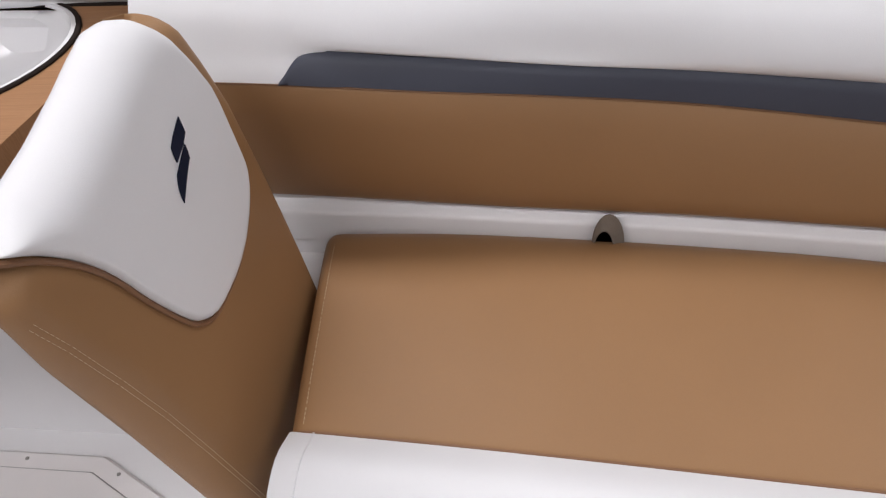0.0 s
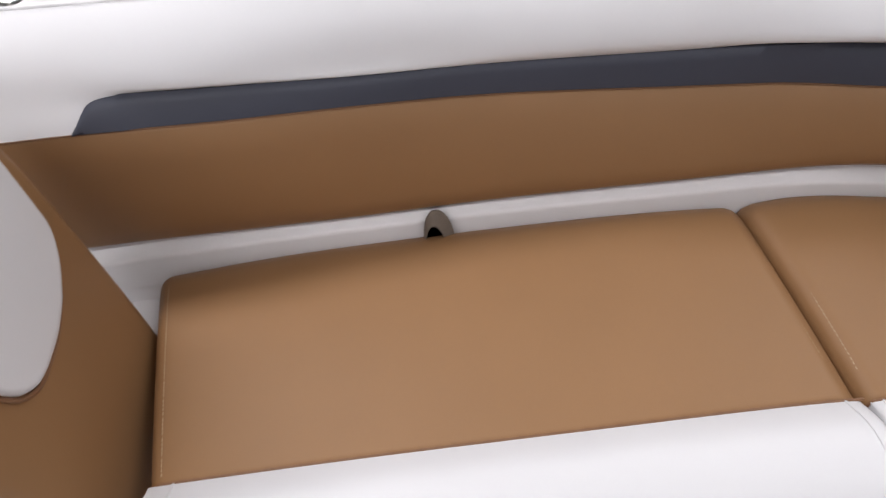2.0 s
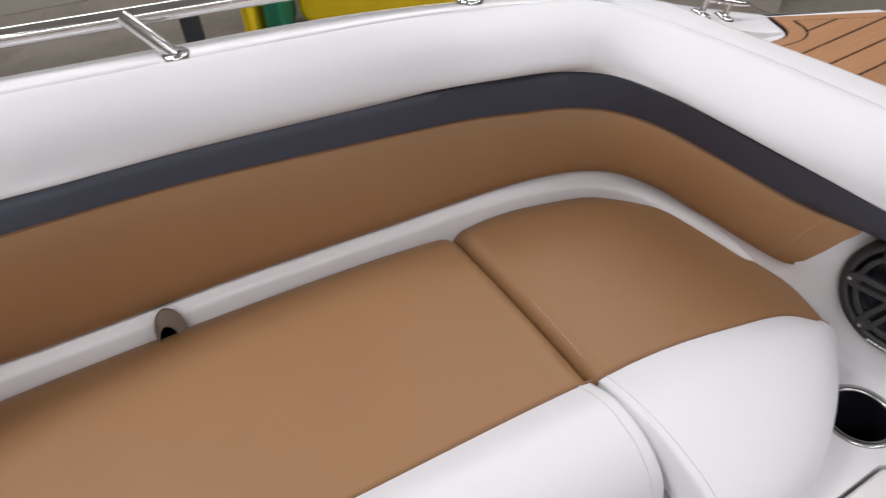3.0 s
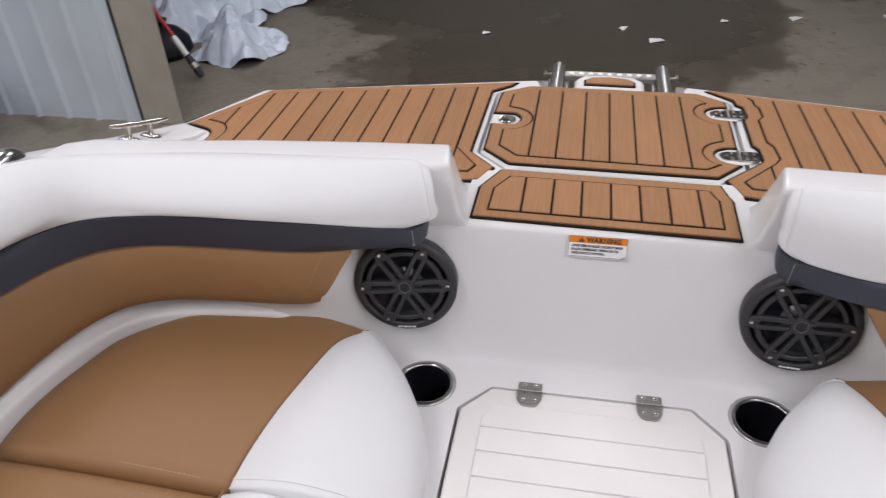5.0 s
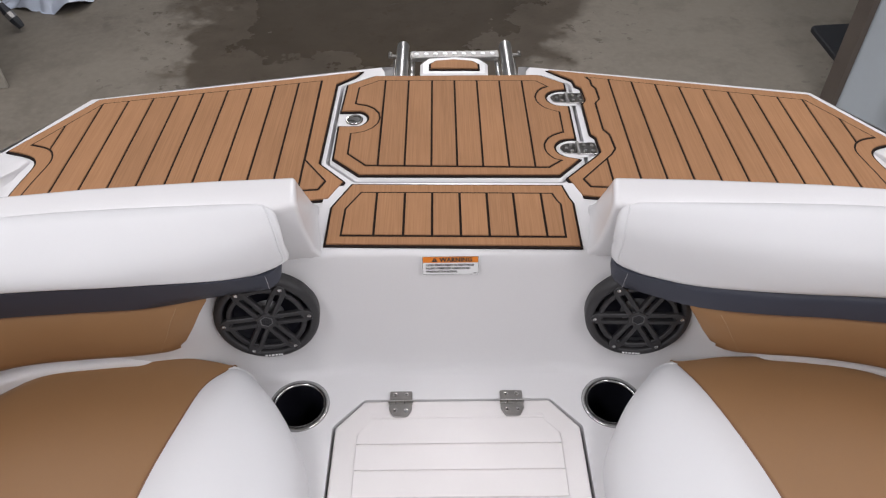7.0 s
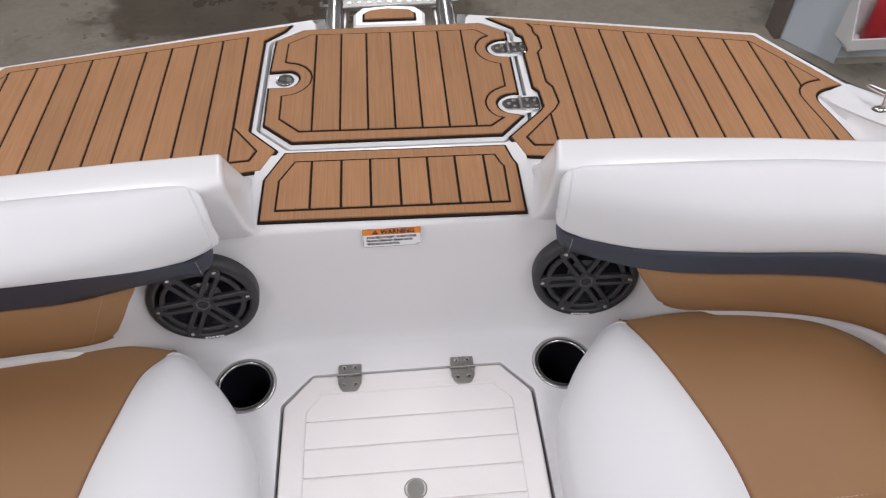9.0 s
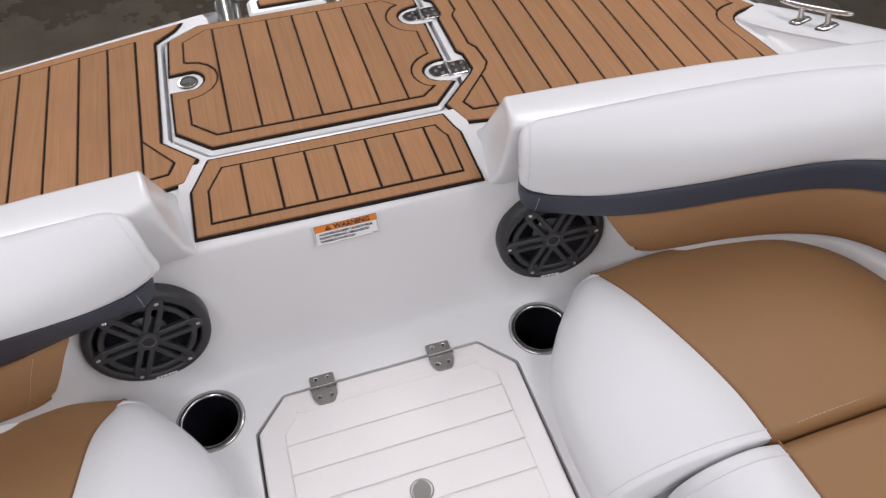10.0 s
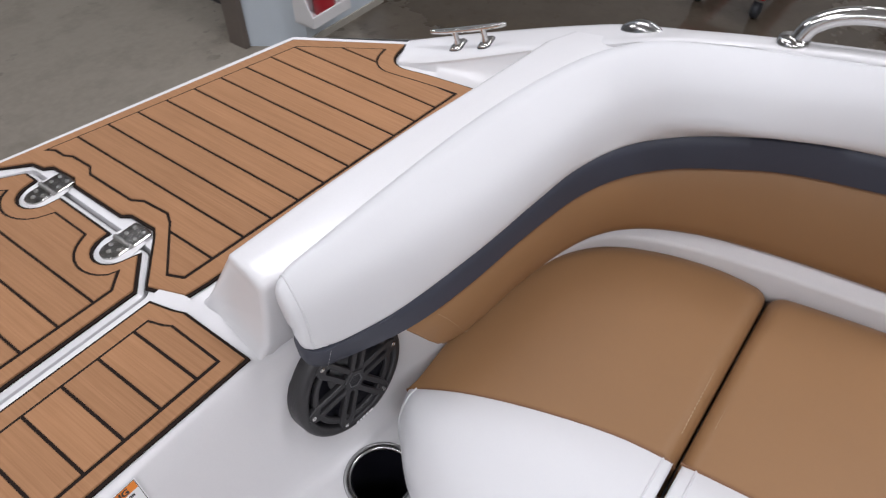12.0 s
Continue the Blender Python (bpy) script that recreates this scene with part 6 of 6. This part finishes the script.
for x in (-0.125, 0.117):
    part("side", moved(slab_bm(V2((-0.115, 0.0), (-0.008, 0.0), (-0.008, 0.29), (-0.115, 0.06)), 0.0, 0.008, 0.001), m @ Matrix(((0, 0, 1, x), (1, 0, 0, 0), (0, 1, 0, 0), (0, 0, 0, 1)))), gelcoat, tray)
tagged(part("red_can", moved(lathe_bm([(0.0, 0.0), (0.047, 0.0), (0.051, 0.006), (0.051, 0.20), (0.044, 0.215), (0.018, 0.235), (0.018, 0.26), (0.0, 0.26)], 24), m @ pose(0.012, -0.062, 0.0105)), red_paint, smooth=True, angle=40), "red metal can standing in the white wall tray", "can")

dolly = thing("furniture_dolly", "low red dolly with black castors on the hall floor", "dolly")
m = pose(3.90, 0.38, FLOOR_Z, 0, 0, 88)
for x in (-0.15, 0.15):
    part("beam", moved(box_bm(x - 0.04, x + 0.04, -0.38, 0.38, 0.12, 0.17, 0.008), m), red_paint, dolly)
for y in (-0.32, 0.32):
    part("cross_beam", moved(box_bm(-0.15, 0.15, y - 0.04, y + 0.04, 0.125, 0.165, 0.006), m), red_paint, dolly)
for x in (-0.15, 0.15):
    for y in (-0.32, 0.32):
        part("castor", moved(lathe_bm([(0.0, -0.018), (0.04, -0.018), (0.047, -0.01), (0.047, 0.01), (0.04, 0.018), (0.0, 0.018)], 18), m @ pose(x, y, 0.048, 0, 90, 0)), dark_rubber, dolly, "black castor wheel", smooth=True, angle=50)
        part("fork", moved(box_bm(x - 0.026, x + 0.026, y - 0.02, y + 0.02, 0.09, 0.12, 0.004), m), satin_steel, dolly)

engine = thing("covered_outboard", "dark covered machine standing on the hall floor", "machine")
part("hood", moved(lathe_bm([(0.0, 0.0), (0.42, 0.0), (0.46, 0.12), (0.44, 0.45), (0.30, 0.62), (0.0, 0.68)], 24), pose(4.15, -0.75, FLOOR_Z)), dark_rubber, engine, smooth=True)
part("lamp_cup", moved(lathe_bm([(0.0, 0.0), (0.05, 0.0), (0.06, 0.05), (0.0, 0.06)], 16), pose(3.72, -0.52, FLOOR_Z + 0.12)), paper, engine, "small white cap", smooth=True)

# port side: foam mats, totes, boards
mats = thing("foam_mat", "bright yellow foam float mat leaning upright", "foam mat")
part("sheet", moved(slab_bm(fillet(V2((0, 0), (0.92, 0), (0.92, 0.95), (0, 0.95)), 0.10, 6), 0.0, 0.14, 0.03), pose(-3.855, 0.37, FLOOR_Z, 80, 0, 62)), yellow_foam, mats, smooth=True, angle=60)
for k in range(2):
    part("eyelet", moved(lathe_bm([(0.035, 0.0), (0.05, 0.0), (0.05, 0.006), (0.035, 0.006)], 20, False), pose(-3.855, 0.37, FLOOR_Z, 80, 0, 62) @ pose(0.25 + 0.45 * k, 0.40, 0.141)), green_foam, mats)
tagged(part("green_mat", moved(slab_bm(fillet(V2((0, 0), (0.12, 0), (0.12, 1.0), (0, 1.0)), 0.05, 5), 0.0, 0.35, 0.03), pose(-3.93, 0.235, FLOOR_Z, 84, 0, 62)), green_foam, smooth=True, angle=60), "rolled dark green foam mat beside the yellow one", "foam mat")
tagged(part("yellow_mat", moved(slab_bm(fillet(V2((0, 0), (0.07, 0), (0.07, 1.0), (0, 1.0)), 0.02, 4), 0.0, 0.35, 0.02), pose(-3.985, 0.135, FLOOR_Z, 84, 0, 62)), yellow_foam, smooth=True, angle=60), "thin yellow foam mat beside the green roll", "foam mat")
tb = thing("blue_tote", "blue plastic tote standing on the hall floor", "tote")
m = pose(-3.52, 1.95, FLOOR_Z, 0, 0, 55)
part("body", moved(box_bm(-0.24, 0.24, -0.16, 0.16, 0.0, 0.42, 0.02), m), blue_plastic, tb)
part("lid", moved(box_bm(-0.255, 0.255, -0.175, 0.175, 0.42, 0.46, 0.01), m), blue_plastic, tb)
tagged(part("board", moved(box_bm(-0.14, 0.14, -0.02, 0.02, 0, 0.9, 0.004), pose(-3.60, 1.60, FLOOR_Z, -8, 0, 55)), brown_board), "brown board leaning upright in the hall", "board")
rp = thing("red_post", "red and white banded steel post standing in the hall", "post")
m = pose(-3.63, 1.42, FLOOR_Z)
for k in range(5):
    part("band", moved(box_bm(-0.03, 0.03, -0.03, 0.03, 0.02 + 0.2 * k, 0.22 + 0.2 * k, 0.004), m), paper if k == 1 else red_paint, rp)
part("foot", moved(box_bm(-0.10, 0.10, -0.10, 0.10, 0.0, 0.02, 0.004), m), dark_rubber, rp)
shelf = thing("tool_trolley", "dark grey tool trolley standing behind the foam mats", "trolley")
m = pose(-3.98, 1.42, FLOOR_Z, 0, 0, 55)
part("body", moved(box_bm(-0.20, 0.20, -0.2, 0.2, 0.12, 0.8, 0.012), m), dark_rubber, shelf)
for x in (-0.16, 0.16):
    for y in (-0.16, 0.16):
        part("castor", moved(lathe_bm([(0.0, -0.015), (0.05, -0.015), (0.056, 0.0), (0.05, 0.015), (0.0, 0.015)], 16), m @ pose(x, y, 0.057, 0, 90, 0)), black_plastic, shelf, smooth=True)
        part("fork", moved(box_bm(x - 0.02, x + 0.02, y - 0.015, y + 0.015, 0.095, 0.122), m), satin_steel, shelf)
beam = thing("trailer_beam", "beige steel beam on dark legs beside the boat", "beam")
part("bar", moved(box_bm(-0.06, 0.06, -0.9, 0.9, 0.42, 0.56, 0.008), pose(-3.9, -0.95, FLOOR_Z, 0, 0, -12)), wall_beige, beam)
for y in (-0.7, 0.7):
    part("leg", moved(box_bm(-0.05, 0.05, y - 0.05, y + 0.05, 0.0, 0.42, 0.006), pose(-3.9, -0.95, FLOOR_Z, 0, 0, -12)), dark_rubber, beam)
for cab_y in (3.2, 4.6):
    cab = thing("steel_cabinet", "pale blue-grey ribbed steel cabinet standing in the hall", "cabinet", "steel cabinets")
    part("body", box_bm(-5.6, -4.9, cab_y - 0.6, cab_y + 0.6, FLOOR_Z, FLOOR_Z + 1.6, 0.01), wall_metal, cab)
    for s in (-0.58, 0.02):
        part("door", box_bm(-4.9, -4.88, cab_y + s, cab_y + s + 0.56, FLOOR_Z + 0.05, FLOOR_Z + 1.55, 0.004), wall_metal, cab)
